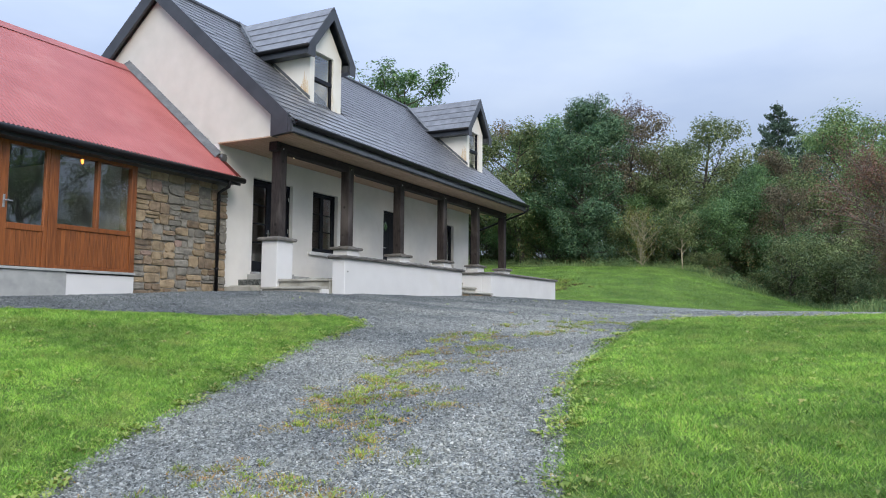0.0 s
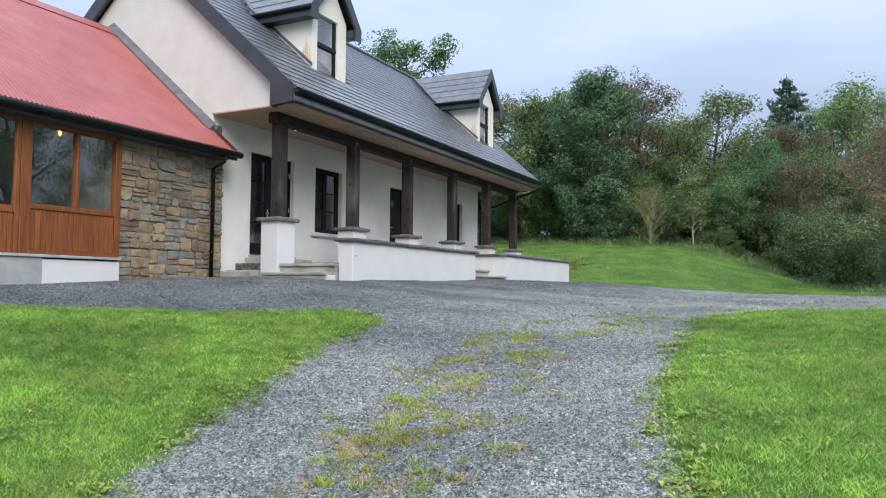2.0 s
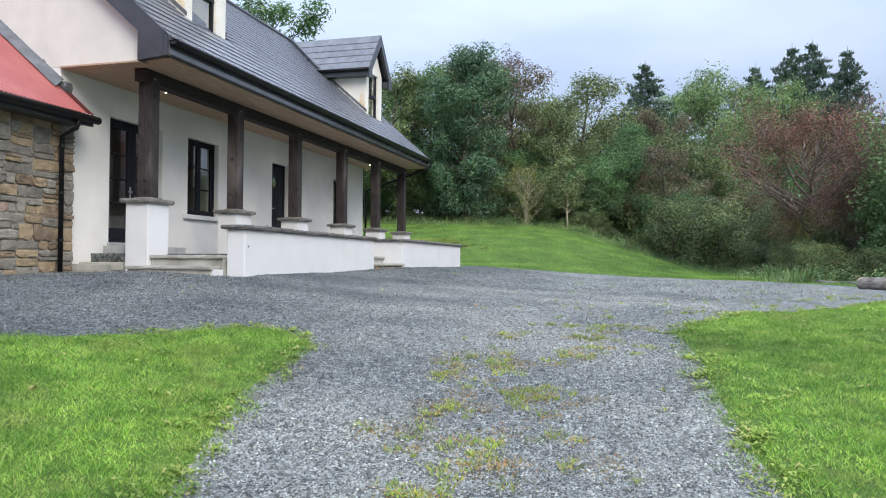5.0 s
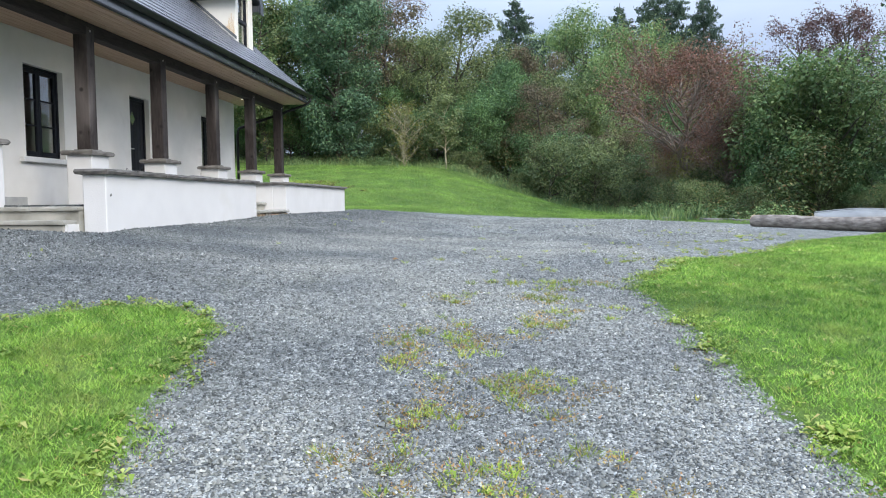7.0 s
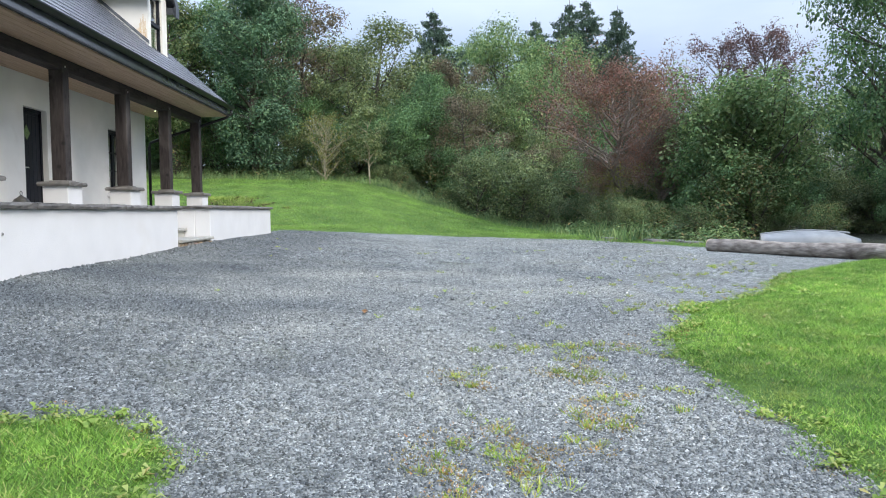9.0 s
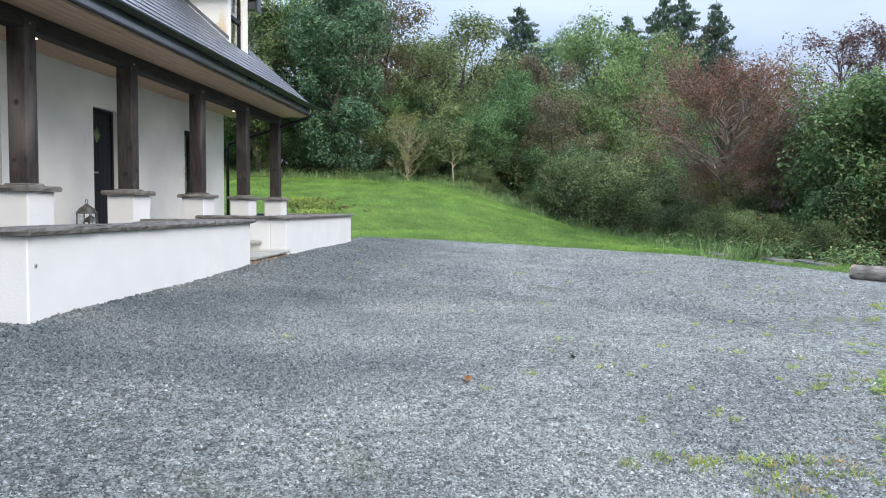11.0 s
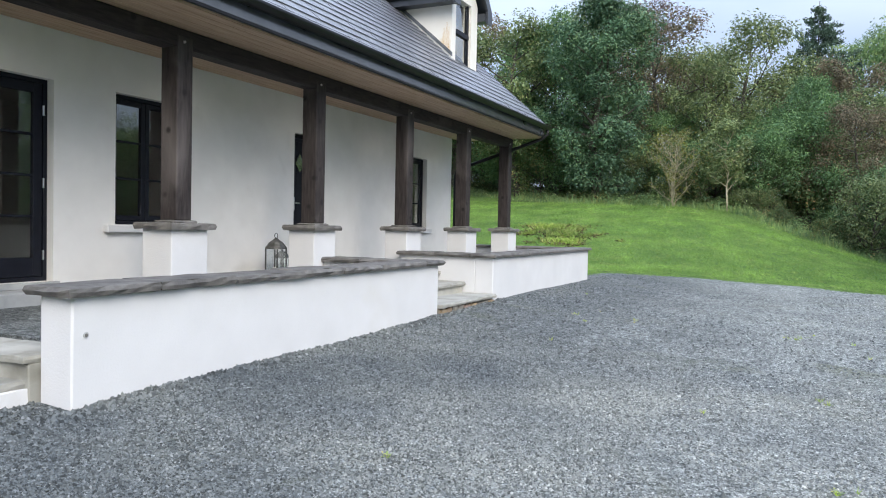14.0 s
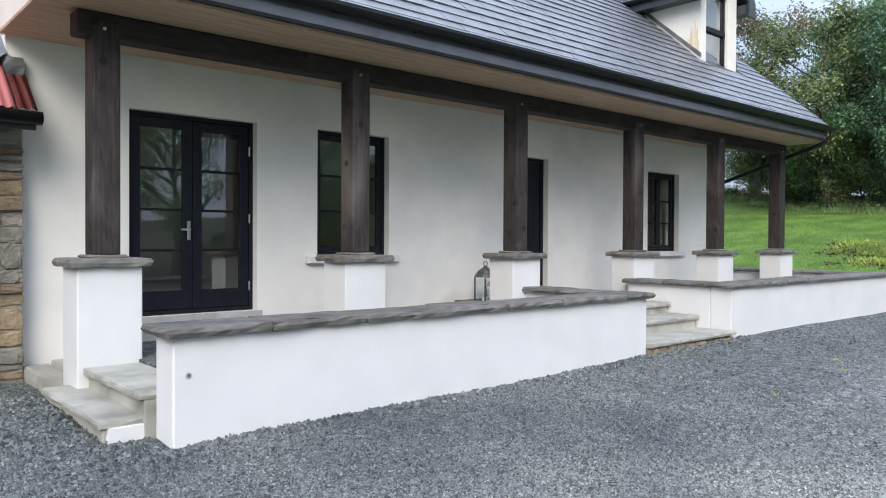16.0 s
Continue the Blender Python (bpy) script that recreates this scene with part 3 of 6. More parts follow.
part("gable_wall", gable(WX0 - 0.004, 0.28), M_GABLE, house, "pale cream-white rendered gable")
part("gable_wall", gable(WX1 + 0.004, -0.28), M_RENDER, house)
part("floor", box(WX0 + 0.3, 0.2, 0.38, WX1 - 0.3, WB - 0.3, 0.5), M_ROOMFLOOR, house)
part("upper_floor", box(WX0 + 0.3, 0.2, 2.9, WX1 - 0.3, WB - 0.3, 3.1), M_ROOM, house)
for px in (2.5, 6.2):
    part("partition", box(px, 0.2, 0.5, px + 0.12, WB - 0.3, 2.9), M_ROOM, house)


def slab(x0, x1, ya, yb, lift, thick):
    """A roof slab over the front slope (ya..yb) or its mirror."""
    pts = [(x0, ya, roof_z(ya) + lift), (x0, yb, roof_z(yb) + lift), (x0, yb, roof_z(yb) + lift - thick), (x0, ya, roof_z(ya) + lift - thick)]
    return prism(pts, (x1 - x0, 0, 0))


roof = part("roof", slab(RX0 + 0.06, RX1 - 0.06, EAVE_Y, RIDGE_Y, -0.035, 0.16), M_FASCIA, house, "grey slate roof in straight courses")
part("rear_slope", slab(RX0 + 0.06, RX1 - 0.06, RIDGE_Y * 2 - EAVE_Y, RIDGE_Y, 0, 0.16), M_SLATE, house)
part("ridge_cap", tube([(RX0, RIDGE_Y, RIDGE_Z - 0.02), (RX1, RIDGE_Y, RIDGE_Z - 0.02)], 0.085, 10), M_FASCIA, house)


def barge(x, d):
    bm = bmesh.new()
    for s in (1, -1):
        y = (lambda v: v) if s == 1 else (lambda v: 2 * RIDGE_Y - v)
        add_prism(bm, [(x, y(EAVE_Y + 0.05), roof_z(EAVE_Y + 0.05) + 0.0), (x, RIDGE_Y, RIDGE_Z + 0.0), (x, RIDGE_Y, RIDGE_Z - 0.36), (x, y(EAVE_Y + 0.05), roof_z(EAVE_Y + 0.05) - 0.36)], (d, 0, 0))
    return bm


part("barge_board", barge(RX0 - 0.01, 0.06), M_FASCIA, house, "charcoal painted barge boards meeting at the peak")
part("barge_board", barge(RX1 + 0.01, -0.06), M_FASCIA, house)
part("verge_soffit", slab(RX0 + 0.05, WX0 - 0.01, EAVE_Y + 0.1, RIDGE_Y, -0.2, 0.03), M_FASCIA, house)
# boxed eave and porch ceiling
part("eave_box", prism([(RX0, EAVE_Y - 0.02, 3.18), (RX0, EAVE_Y - 0.02, roof_z(EAVE_Y) - 0.06), (RX0, -1.58, roof_z(-1.58) - 0.1), (RX0, -1.58, 3.13)], (WX0 - RX0 + 0.04, 0, 0)), M_FASCIA, house)
part("eave_box", prism([(RX1, EAVE_Y - 0.02, 3.18), (RX1, EAVE_Y - 0.02, roof_z(EAVE_Y) - 0.06), (RX1, -0.1, roof_z(-0.1) - 0.1), (RX1, -0.1, 3.13)], (-0.05, 0, 0)), M_FASCIA, house)
part("fascia", box(RX0 + 0.03, EAVE_Y - 0.045, 3.17, RX1 - 0.03, EAVE_Y - 0.012, roof_z(EAVE_Y) - 0.03), M_UPVC, house, "smooth grey fascia board catching the sky")
part("drip_edge", box(RX0 + 0.03, EAVE_Y - 0.058, 3.155, RX1 - 0.03, EAVE_Y - 0.046, 3.19, bevel=0.003), M_GUTTER, house)
soffit = part("porch_soffit", box(RX0 + 0.1, EAVE_Y - 0.01, 3.15, RX1 - 0.06, WF - 0.002, 3.163), M_SOFFIT, house, "brown boarded porch ceiling")
for k in range(15):
    y = -0.12 - k * 0.13
    part("soffit_board", box(RX0 + 0.1, y - 0.122, 3.135, RX1 - 0.06, y, 3.149, bevel=0.003), M_SOFFIT, soffit)


def gutter():
    bm = bmesh.new()
    n = 8
    rows = []
    for x in (RX0 + 0.0, RX1 + 0.02):
        for r in (0.074, 0.066):
            rows.append([bm.verts.new((x, EAVE_Y - 0.122 + r * math.cos(math.pi + math.pi * k / n), 3.385 + r * math.sin(math.pi + math.pi * k / n))) for k in range(n + 1)])
    o0, i0, o1, i1 = rows
    for k in range(n):
        bm.faces.new((o0[k], o0[k + 1], o1[k + 1], o1[k]))
        bm.faces.new((i0[k], i1[k], i1[k + 1], i0[k + 1]))
        bm.faces.new((o0[k], i0[k], i0[k + 1], o0[k + 1]))
        bm.faces.new((o1[k], o1[k + 1], i1[k + 1], i1[k]))
    for k in (0, n):
        bm.faces.new((o0[k], o1[k], i1[k], i0[k]))
    bm.faces.new(o0)
    bm.faces.new(o1)
    bmesh.ops.recalc_face_normals(bm, faces=bm.faces)
    return bm


gut = part("gutter", gutter(), M_GUTTER, house, "glossy black half-round gutter", True)
for k in range(14):
    x = RX0 + 0.45 + k * 0.93
    part("gutter_bracket", box(x - 0.01, EAVE_Y - 0.14, 3.318, x + 0.01, EAVE_Y - 0.045, 3.345, bevel=0.004), M_GUTTER, gut)
part("downpipe", tube([(RX1 - 0.05, EAVE_Y - 0.12, 3.34), (RX1 - 0.05, EAVE_Y - 0.12, 3.22), (RX1 - 0.12, EAVE_Y + 0.02, 3.1), (9.96, -0.2, 2.45), (9.96, -0.17, 2.3), (9.96, -0.17, 0.2)], 0.036, 10), M_GUTTER, house, "black downpipe slanting from the eave to the wall", True)

# recessed lamps in the soffit
for x in (-0.75, 1.7, 4.2, 6.6, 8.9):
    lamp = part("downlight", tube([(x, -0.72, 3.112), (x, -0.72, 3.136)], 0.035, 12), M_STEEL, house)
    part("bulb", tube([(x, -0.72, 3.107), (x, -0.72, 3.1115)], 0.02, 10), M_SPOT, lamp)

# porch: beam, posts on capped plinths
part("porch_beam", box(-2.2, -1.425, 2.94, 10.22, -1.215, 3.132, bevel=0.012), M_BEAM, house, "dark brown timber beam along the porch")
POSTS = [-1.98, 0.50, 2.91, 5.43, 7.80, 10.06]
rng = random.Random(5)


def rough_slab(x0, y0, z0, x1, y1, z1, seed, amp=0.012, cuts=6):
    """A flagstone with a chipped, wavy edge."""
    r = random.Random(seed)
    bm = bmesh.new()
    nx = max(2, int((x1 - x0) / 0.09))
    ny = max(2, int((y1 - y0) / 0.09))
    ring = [(x0 + (x1 - x0) * i / nx, y0) for i in range(nx)] + [(x1, y0 + (y1 - y0) * i / ny) for i in range(ny)]
    ring += [(x1 - (x1 - x0) * i / nx, y1) for i in range(nx)] + [(x0, y1 - (y1 - y0) * i / ny) for i in range(ny)]
    cx, cy = (x0 + x1) / 2, (y0 + y1) / 2
    lv = []
    for z, k in ((z0, 0.6), ((z0 + z1) / 2, -0.4), (z1 - 0.006, 0.5), (z1, 1.6)):
        row = []
        for x, y in ring:
            d = Vector((cx - x, cy - y)).normalized() * (amp * (k + r.uniform(-0.7, 0.9)))
            row.append(bm.verts.new((x + d.x, y + d.y, z + r.uniform(-0.003, 0.003))))
        lv.append(row)
    n = len(ring)
    for a, b in zip(lv, lv[1:]):
        for i in range(n):
            bm.faces.new((a[i], a[(i + 1) % n], b[(i + 1) % n], b[i]))
    bm.faces.new(lv[0][::-1])
    bm.faces.new(lv[-1])
    return bm


for i, x in enumerate(POSTS):
    y = -1.32
    base = -0.15 if i == 0 else TERRACE - 0.3
    pl = part("plinth", box(x - 0.25, y - 0.2, base, x + 0.25, y + 0.2, 1.10, bevel=0.012, seg=2), M_PLINTH, house, "white-painted square plinth under a porch post")
    part("capstone", rough_slab(x - 0.31, y - 0.255, 1.098, x + 0.31, y + 0.255, 1.165, 10 + i), M_FLAG, pl, "dark grey flagstone cap")
    part("pad_stone", rough_slab(x - 0.15, y - 0.145, 1.163, x + 0.15, y + 0.145, 1.192, 30 + i, 0.01), M_FLAG, pl)
    bm = box(x - 0.107, y - 0.112, 1.19, x + 0.107, y + 0.112, 3.06, bevel=0.014, seg=2)
    post = part("porch_post", bm, M_TIMBER, house, "dark-stained square timber post with knots and cracks")
    part("bolt", tube([(x - 0.02, y - 0.125, 3.0), (x - 0.02, y - 0.105, 3.0)], 0.014, 8), M_STEEL, post)


# ---- doors and windows ----
def pane(parent, x0, x1, z0, z1, y):
    g = part("pane", box(x0, y, z0, x1, y + 0.008, z1), M_GLASS, parent)
    g.visible_shadow = False
    return g


def casement(x0, x1, z0, z1, y, leaves, rows, parent=None, name="window", label="", stile=0.075, frame_w=0.045, bottom=None, cols=1):
    """A black frame with leaves of glazed lights, rows of panes each."""
    w = part(name, boxes([(x0, y, z0, x0 + frame_w, y + 0.09, z1), (x1 - frame_w, y, z0, x1, y + 0.09, z1), (x0 + frame_w, y, z1 - frame_w, x1 - frame_w, y + 0.09, z1), (x0 + frame_w, y, z0, x1 - frame_w, y + 0.09, z0 + frame_w)]), M_FRAME, parent or house, label)
    n = leaves
    lw = (x1 - x0 - 2 * frame_w) / n
    for i in range(n):
        a, b = x0 + frame_w + i * lw + 0.003, x0 + frame_w + (i + 1) * lw - 0.003
        c, d = z0 + frame_w + 0.003, z1 - frame_w - 0.003
        bt = bottom or stile
        rowsb = [(a, y + 0.01, c, a + stile, y + 0.065, d), (b - stile, y + 0.01, c, b, y + 0.065, d), (a + stile, y + 0.01, d - stile, b - stile, y + 0.065, d), (a + stile, y + 0.01, c, b - stile, y + 0.065, c + bt)]
        h = (d - stile - c - bt) / rows
        for k in range(1, rows):
            z = c + bt + k * h
            rowsb.append((a + stile, y + 0.016, z - 0.013, b - stile, y + 0.06, z + 0.013))
        part("sash", boxes(rowsb, 0.004), M_FRAME, w)
        for k in range(rows):
            pane(w, a + stile, b - stile, c + bt + k * h + 0.013 * (k > 0), c + bt + (k + 1) * h - 0.013 * (k < rows - 1), y + 0.035)
    return w


def lever_handle(parent, x, y, z, d):
    part("handle", boxes([(x - 0.018, y - 0.01, z - 0.11, x + 0.018, y, z + 0.09), (min(x, x + d), y - 0.055, z - 0.01, max(x, x + d), y - 0.035, z + 0.012), (x - 0.01, y - 0.05, z - 0.01, x + 0.01, y, z + 0.01)], 0.004), M_STEEL, parent, "chrome lever handle")


french = casement(-1.365, 0.02, 0.53, 2.62, 0.0, 2, 4, name="french_door", label="black glazed double door, four panes to a leaf", stile=0.1, bottom=0.2)
lever_handle(french, -0.715, 0.008, 1.42, -0.1)
for z in (0.8, 1.55, 2.3):
    part("hinge", tube([(-0.028, -0.006, z - 0.05), (-0.028, -0.006, z + 0.05)], 0.011, 8), M_STEEL, french)
part("threshold", box(-1.4, -0.16, 0.47, 0.06, 0.1, 0.529, bevel=0.004), M_CONC, french)
for x0, x1, z0, z1 in (HOLES[1], HOLES[3]):
    w = casement(x0, x1, z0, z1, 0.0, 2, 3, label="black casement window with six panes", stile=0.06)
    part("sill", box(x0 - 0.16, -0.18, z0 - 0.09, x1 + 0.12, 0.0, z0 - 0.003, bevel=0.008), M_PLINTH, w, "white painted window sill")
# curtains behind the far window
for a, b in ((7.74, 8.0), (8.36, 8.62)):
    bm = bmesh.new()
    vs = [[bm.verts.new((a + (b - a) * i / 12, 0.24 + 0.025 * math.sin(i * 1.9), z)) for i in range(13)] for z in (1.15, 2.6)]
    for i in range(12):
        bm.faces.new((vs[0][i], vs[0][i + 1], vs[1][i + 1], vs[1][i]))
    bmesh.ops.solidify(bm, geom=bm.faces[:], thickness=0.006)
    part("curtain", bm, M_ROOM, house, "pale grey curtain")

# front door: black boards with a diamond light
x0, x1, z0, z1 = HOLES[2]
fd = part("front_door", boxes([(x0, 0.0, z0, x0 + 0.06, 0.1, z1), (x1 - 0.06, 0.0, z0, x1, 0.1, z1), (x0 + 0.06, 0.0, z1 - 0.06, x1 - 0.06, 0.1, z1)]), M_FRAME, house, "black panelled front door with a small diamond light")
leaf = part("door_leaf", box(x0 + 0.063, 0.02, z0 + 0.01, x1 - 0.063, 0.07, z1 - 0.063, bevel=0.004), M_FRAME, fd)
for k in range(5):
    a = x0 + 0.075 + k * 0.134
    part("board", box(a, 0.008, z0 + 0.05, a + 0.128, 0.021, z1 - 0.12, bevel=0.005), M_FRAME, fd)
dx, dz = 4.40, 2.13
for r, mt, nm, yy in ((0.135, M_FRAME, "light_surround", -0.002), (0.112, M_MIRROR, "pane", -0.006)):
    part(nm, prism([(dx - r, yy, dz), (dx, yy, dz + r * 1.3), (dx + r, yy, dz), (dx, yy, dz - r * 1.3)], (0, 0.012, 0)), mt, fd)
lever_handle(fd, x0 + 0.14, 0.008, 1.5, 0.1)


# ---- dormers ----
def dormer(cx, label):
    yf, hw, top, apex = -1.0, 0.62, 5.72, 6.8
    wx0, wx1, wz0, wz1 = cx - 0.44, cx + 0.30, 4.38, 5.66
    d = part("dormer", wall_xz(cx - hw, cx + hw, 4.1, top, yf, yf + 0.2, [(wx0, wx1, wz0, wz1 if wz1 < top else top)]), M_DORMER, house, label)
    for s in (-1, 1):
        x = cx + s * hw
        bm = bmesh.new()
        add_prism(bm, [(x, yf + 0.2, roof_z(yf + 0.2) - 0.25), (x, yf + 0.2, top), (x, 0.6, top)], (-s * 0.15, 0, 0))
        part("cheek", bm, M_DORMER, d, "cream rendered dormer cheek, rust-stained at its foot")
    part("dormer_gable", prism([(cx - hw, yf, top), (cx + hw, yf, top), (cx, yf, apex - 0.3)], (0, 0.16, 0)), M_DORMER, d)
    # roof: two slopes run back into the main roof
    ez, er, yo = 5.66, 0.89, -1.18
    yb = lambda z: RIDGE_Y - (RIDGE_Z - z) / PITCH
    for s in (-1, 1):
        pts = [(cx, yo, apex), (cx + s * er, yo, ez), (cx + s * er, yb(ez) + 0.05, ez), (cx, yb(apex) + 0.05, apex)]
        part("dormer_roof", prism(pts, (0, 0, -0.07)), M_FASCIA, d)
        n = 5
        L = Vector((s * er, 0, ez - apex))
        nrm = Vector((s * (apex - ez), 0, er)).normalized()
        for k in range(n):
            f0, f1 = k / n, min(1.02, (k + 1.12) / n)
            a, b = Vector((cx, 0, apex)) + L * f0, Vector((cx, 0, apex)) + L * f1
            y1 = yb((a.z + b.z) / 2)
            y, j = yo - 0.01 + (-0.13 if k % 2 else 0), 0
            while y < y1:
                ya, ye = max(yo - 0.01, y), min(y + 0.296, y1 + 0.1)
                if ye - ya > 0.03:
                    lo, hi = nrm * 0.004, nrm * 0.018
                    pts = [(a.x + lo.x, ya, a.z + lo.z), (a.x + lo.x, ye, a.z + lo.z), (b.x + hi.x, ye, b.z + hi.z), (b.x + hi.x, ya, b.z + hi.z)]
                    part("slate", prism(pts, nrm * 0.008), M_SLATE, d)
                y += 0.3
        # barge, side fascia and lead valley
        pts = [(cx, yo - 0.03, apex + 0.01), (cx + s * (er + 0.03), yo - 0.03, ez - 0.01), (cx + s * (er + 0.03), yo - 0.03, ez - 0.27), (cx + s * (er - 0.2), yo - 0.03, ez - 0.27), (cx + s * (er - 0.2), yo - 0.03, ez - 0.02), (cx, yo - 0.03, apex - 0.3)]
        part("barge_board", prism(pts, (0, 0.045, 0)), M_FASCIA, d)
        part("fascia", box(min(cx + s * er, cx + s * (er - 0.24)), yo + 0.02, ez - 0.22, max(cx + s * er, cx + s * (er - 0.24)), yb(ez) + 0.1, ez - 0.06), M_FASCIA, d)
        part("dormer_gutter", tube([(cx + s * (er + 0.04), yo, ez - 0.05), (cx + s * (er + 0.04), yb(ez), ez - 0.05)], 0.05, 8), M_GUTTER, d, "", True)
        bm = prism([(cx, yb(apex) - 0.1, apex + 0.03), (cx + s * er * 1.05, yb(ez) - 0.12, ez + 0.02), (cx + s * er * 1.05, yb(ez) + 0.04, ez + 0.14), (cx, yb(apex) + 0.06, apex + 0.17)], (0, -0.008, 0.012))
        part("lead_valley", bm, M_LEAD, d)
        pts = [(cx + s * hw, yf - 0.02, roof_z(yf) + 0.02), (cx + s * hw, 0.35, roof_z(0.35) + 0.02), (cx + s * hw, 0.35, roof_z(0.35) + 0.1), (cx + s * hw, yf - 0.02, roof_z(yf) + 0.1)]
        part("lead_soaker", prism(pts, (s * 0.012, 0, 0)), M_LEAD, d)
    # rust runs down the cheek beside the window
    rq = random.Random(int(cx * 10) + 3)
    for k in range(11):
        y0 = yf + 0.03 + k * 0.021
        z0 = roof_z(y0) + 0.07
        h = max(0.08, (0.62 - abs(k - 3) * 0.075) * rq.uniform(0.55, 1.1))
        w = rq.uniform(0.008, 0.018)
        part("rust_stain", prism([(cx - hw - 0.003, y0, z0), (cx - hw - 0.003, y0 + w, z0), (cx - hw - 0.003, y0 + w * 0.7, z0 + h), (cx - hw - 0.003, y0 + w * 0.3, z0 + h)], (0.005, 0, 0)), M_RUST, d)
    win = part("window", boxes([(wx0, yf + 0.05, wz0, wx0 + 0.05, yf + 0.13, top), (wx1 - 0.05, yf + 0.05, wz0, wx1, yf + 0.13, top), (wx0, yf + 0.05, top - 0.05, wx1, yf + 0.13, top), (wx0, yf + 0.05, wz0, wx1, yf + 0.13, wz0 + 0.06), (wx0, yf + 0.04, 4.98, wx1, yf + 0.14, 5.07)], 0.004), M_FRAME, d, "black two-light window")
    for a, b in ((wz0 + 0.06, 4.98), (5.07, top - 0.05)):
        g = part("pane", box(wx0 + 0.05, yf + 0.085, a, wx1 - 0.05, yf + 0.093, b), M_GLASS, d)
        g.visible_shadow = False
    part("sill", box(wx0 - 0.06, yf - 0.08, wz0 - 0.05, wx1 + 0.06, yf + 0.1, wz0 - 0.003, bevel=0.008), M_LEAD, d)
    part("dormer_room", boxes([(cx - hw + 0.16, 0.9, 4.0, cx + hw - 0.16, 0.95, 6.0)]), M_ROOM, d)
    return d


D1, D2 = 0.0, 8.45
dormer(D1, "dormer with a steep slate roof and charcoal barge boards")
dormer(D2, "dormer with a steep slate roof and charcoal barge boards")

# ---- low walls and steps in front of the terrace ----
def low_wall(boxrows, caps, at, label, seed):
    w = thing("low_wall", at, label, "wall", "low walls round the terrace")
    bm = boxes(boxrows, 0.012)
    part("masonry", bm, M_PLINTH, w)
    for i, c in enumerate(caps):
        part("capstone", rough_slab(*c, seed + i, 0.016), M_FLAG, w, "dark grey riven coping stone")
    return w


def run_caps(a, b, z, y0, y1, seed, step=0.85):
    r = random.Random(seed)
    out, x = [], a
    while x < b - 0.05:
        e = min(b, x + r.uniform(0.75, 1.25) * step)
        if b - e < 0.35:
            e = b
        out.append((x, y0, z, e - 0.006, y1, z + 0.062 + r.uniform(-0.006, 0.008)))
        x = e
    return out


AF, AB = -3.056, -2.76
low_wall([(-2.08, AF, -0.35, 3.17, AB, 0.70), (2.89, AB - 0.002, -0.2, 3.168, -1.5, 0.70)],
         run_caps(-2.15, 3.24, 0.698, AF - 0.06, AB + 0.06, 3) + [(2.83, AB + 0.065, 0.695, 3.23, -2.1, 0.752), (2.83, -2.094, 0.695, 3.23, -1.45, 0.754)],
         (0.5, -2.9, 0), "white-painted low wall capped with dark riven flagstones", 50)
low_wall([(5.05, AF, -0.35, 10.65, AB, 0.735), (5.052, AB - 0.002, -0.2, 5.33, -1.5, 0.735), (10.37, AB - 0.002, -0.2, 10.648, 0.2, 0.735)],
         run_caps(4.98, 10.72, 0.733, AF - 0.06, AB + 0.06, 4) + [(4.99, AB + 0.065, 0.73, 5.39, -2.1, 0.787), (4.99, -2.094, 0.73, 5.39, -1.45, 0.789), (10.31, AB + 0.065, 0.73, 10.71, -1.4, 0.787), (10.31, -1.394, 0.73, 10.71, 0.2, 0.787)],
         (7.8, -2.9, 0), "white-painted low wall capped with dark flagstones beside the steps", 80)

terrace = solid("terrace", boxes([(-1.76, AB - 0.05, -0.3, 3.0, WF + 0.05, TERRACE), (3.0, -1.9, -0.3, 5.3, WF + 0.05, TERRACE + 0.15), (5.3, AB - 0.05, -0.3, 10.4, WF + 0.05, TERRACE)]), M_GROUND, "grey gravel terrace raised behind the low walls", "terrace", "structure")
stoop = thing("door_step", (-0.6, -0.4, TERRACE), "grey concrete step below the glazed double door", "step")
part("slab", box(-1.5, -0.5, TERRACE - 0.02, 0.2, -0.11, 0.468, bevel=0.008), M_CONC, stoop)

near_steps = thing("stone_steps", (-2.1, -2.1, 0), "two buff sandstone steps with a white-painted end", "steps")
part("riser", box(-2.4, -2.7, -0.2, -2.02, -1.3, 0.105, bevel=0.01), M_STEP, near_steps)
part("riser", box(-2.15, -2.752, -0.2, -1.7, -1.53, 0.265, bevel=0.01), M_STEP, near_steps)
part("tread", rough_slab(-2.43, -2.72, 0.106, -2.1, -2.1, 0.155, 201, 0.006), M_STEP, near_steps, "pale buff flagstone tread")
part("tread", rough_slab(-2.43, -2.095, 0.106, -2.1, -1.28, 0.155, 202, 0.006), M_STEP, near_steps)
part("tread", rough_slab(-2.19, -2.755, 0.266, -1.75, -2.15, 0.315, 203, 0.006), M_STEP, near_steps)
part("tread", rough_slab(-2.19, -2.145, 0.266, -1.75, -1.53, 0.315, 204, 0.006), M_STEP, near_steps)
part("end_paint", rough_slab(-2.38, -2.745, -0.16, -2.085, -2.702, 0.105, 205, 0.012), M_PLINTH, near_steps, "flaking white-painted end")
mid_steps = thing("stone_steps", (4.1, -2.6, 0.05), "buff stone steps rising between two low walls", "steps")
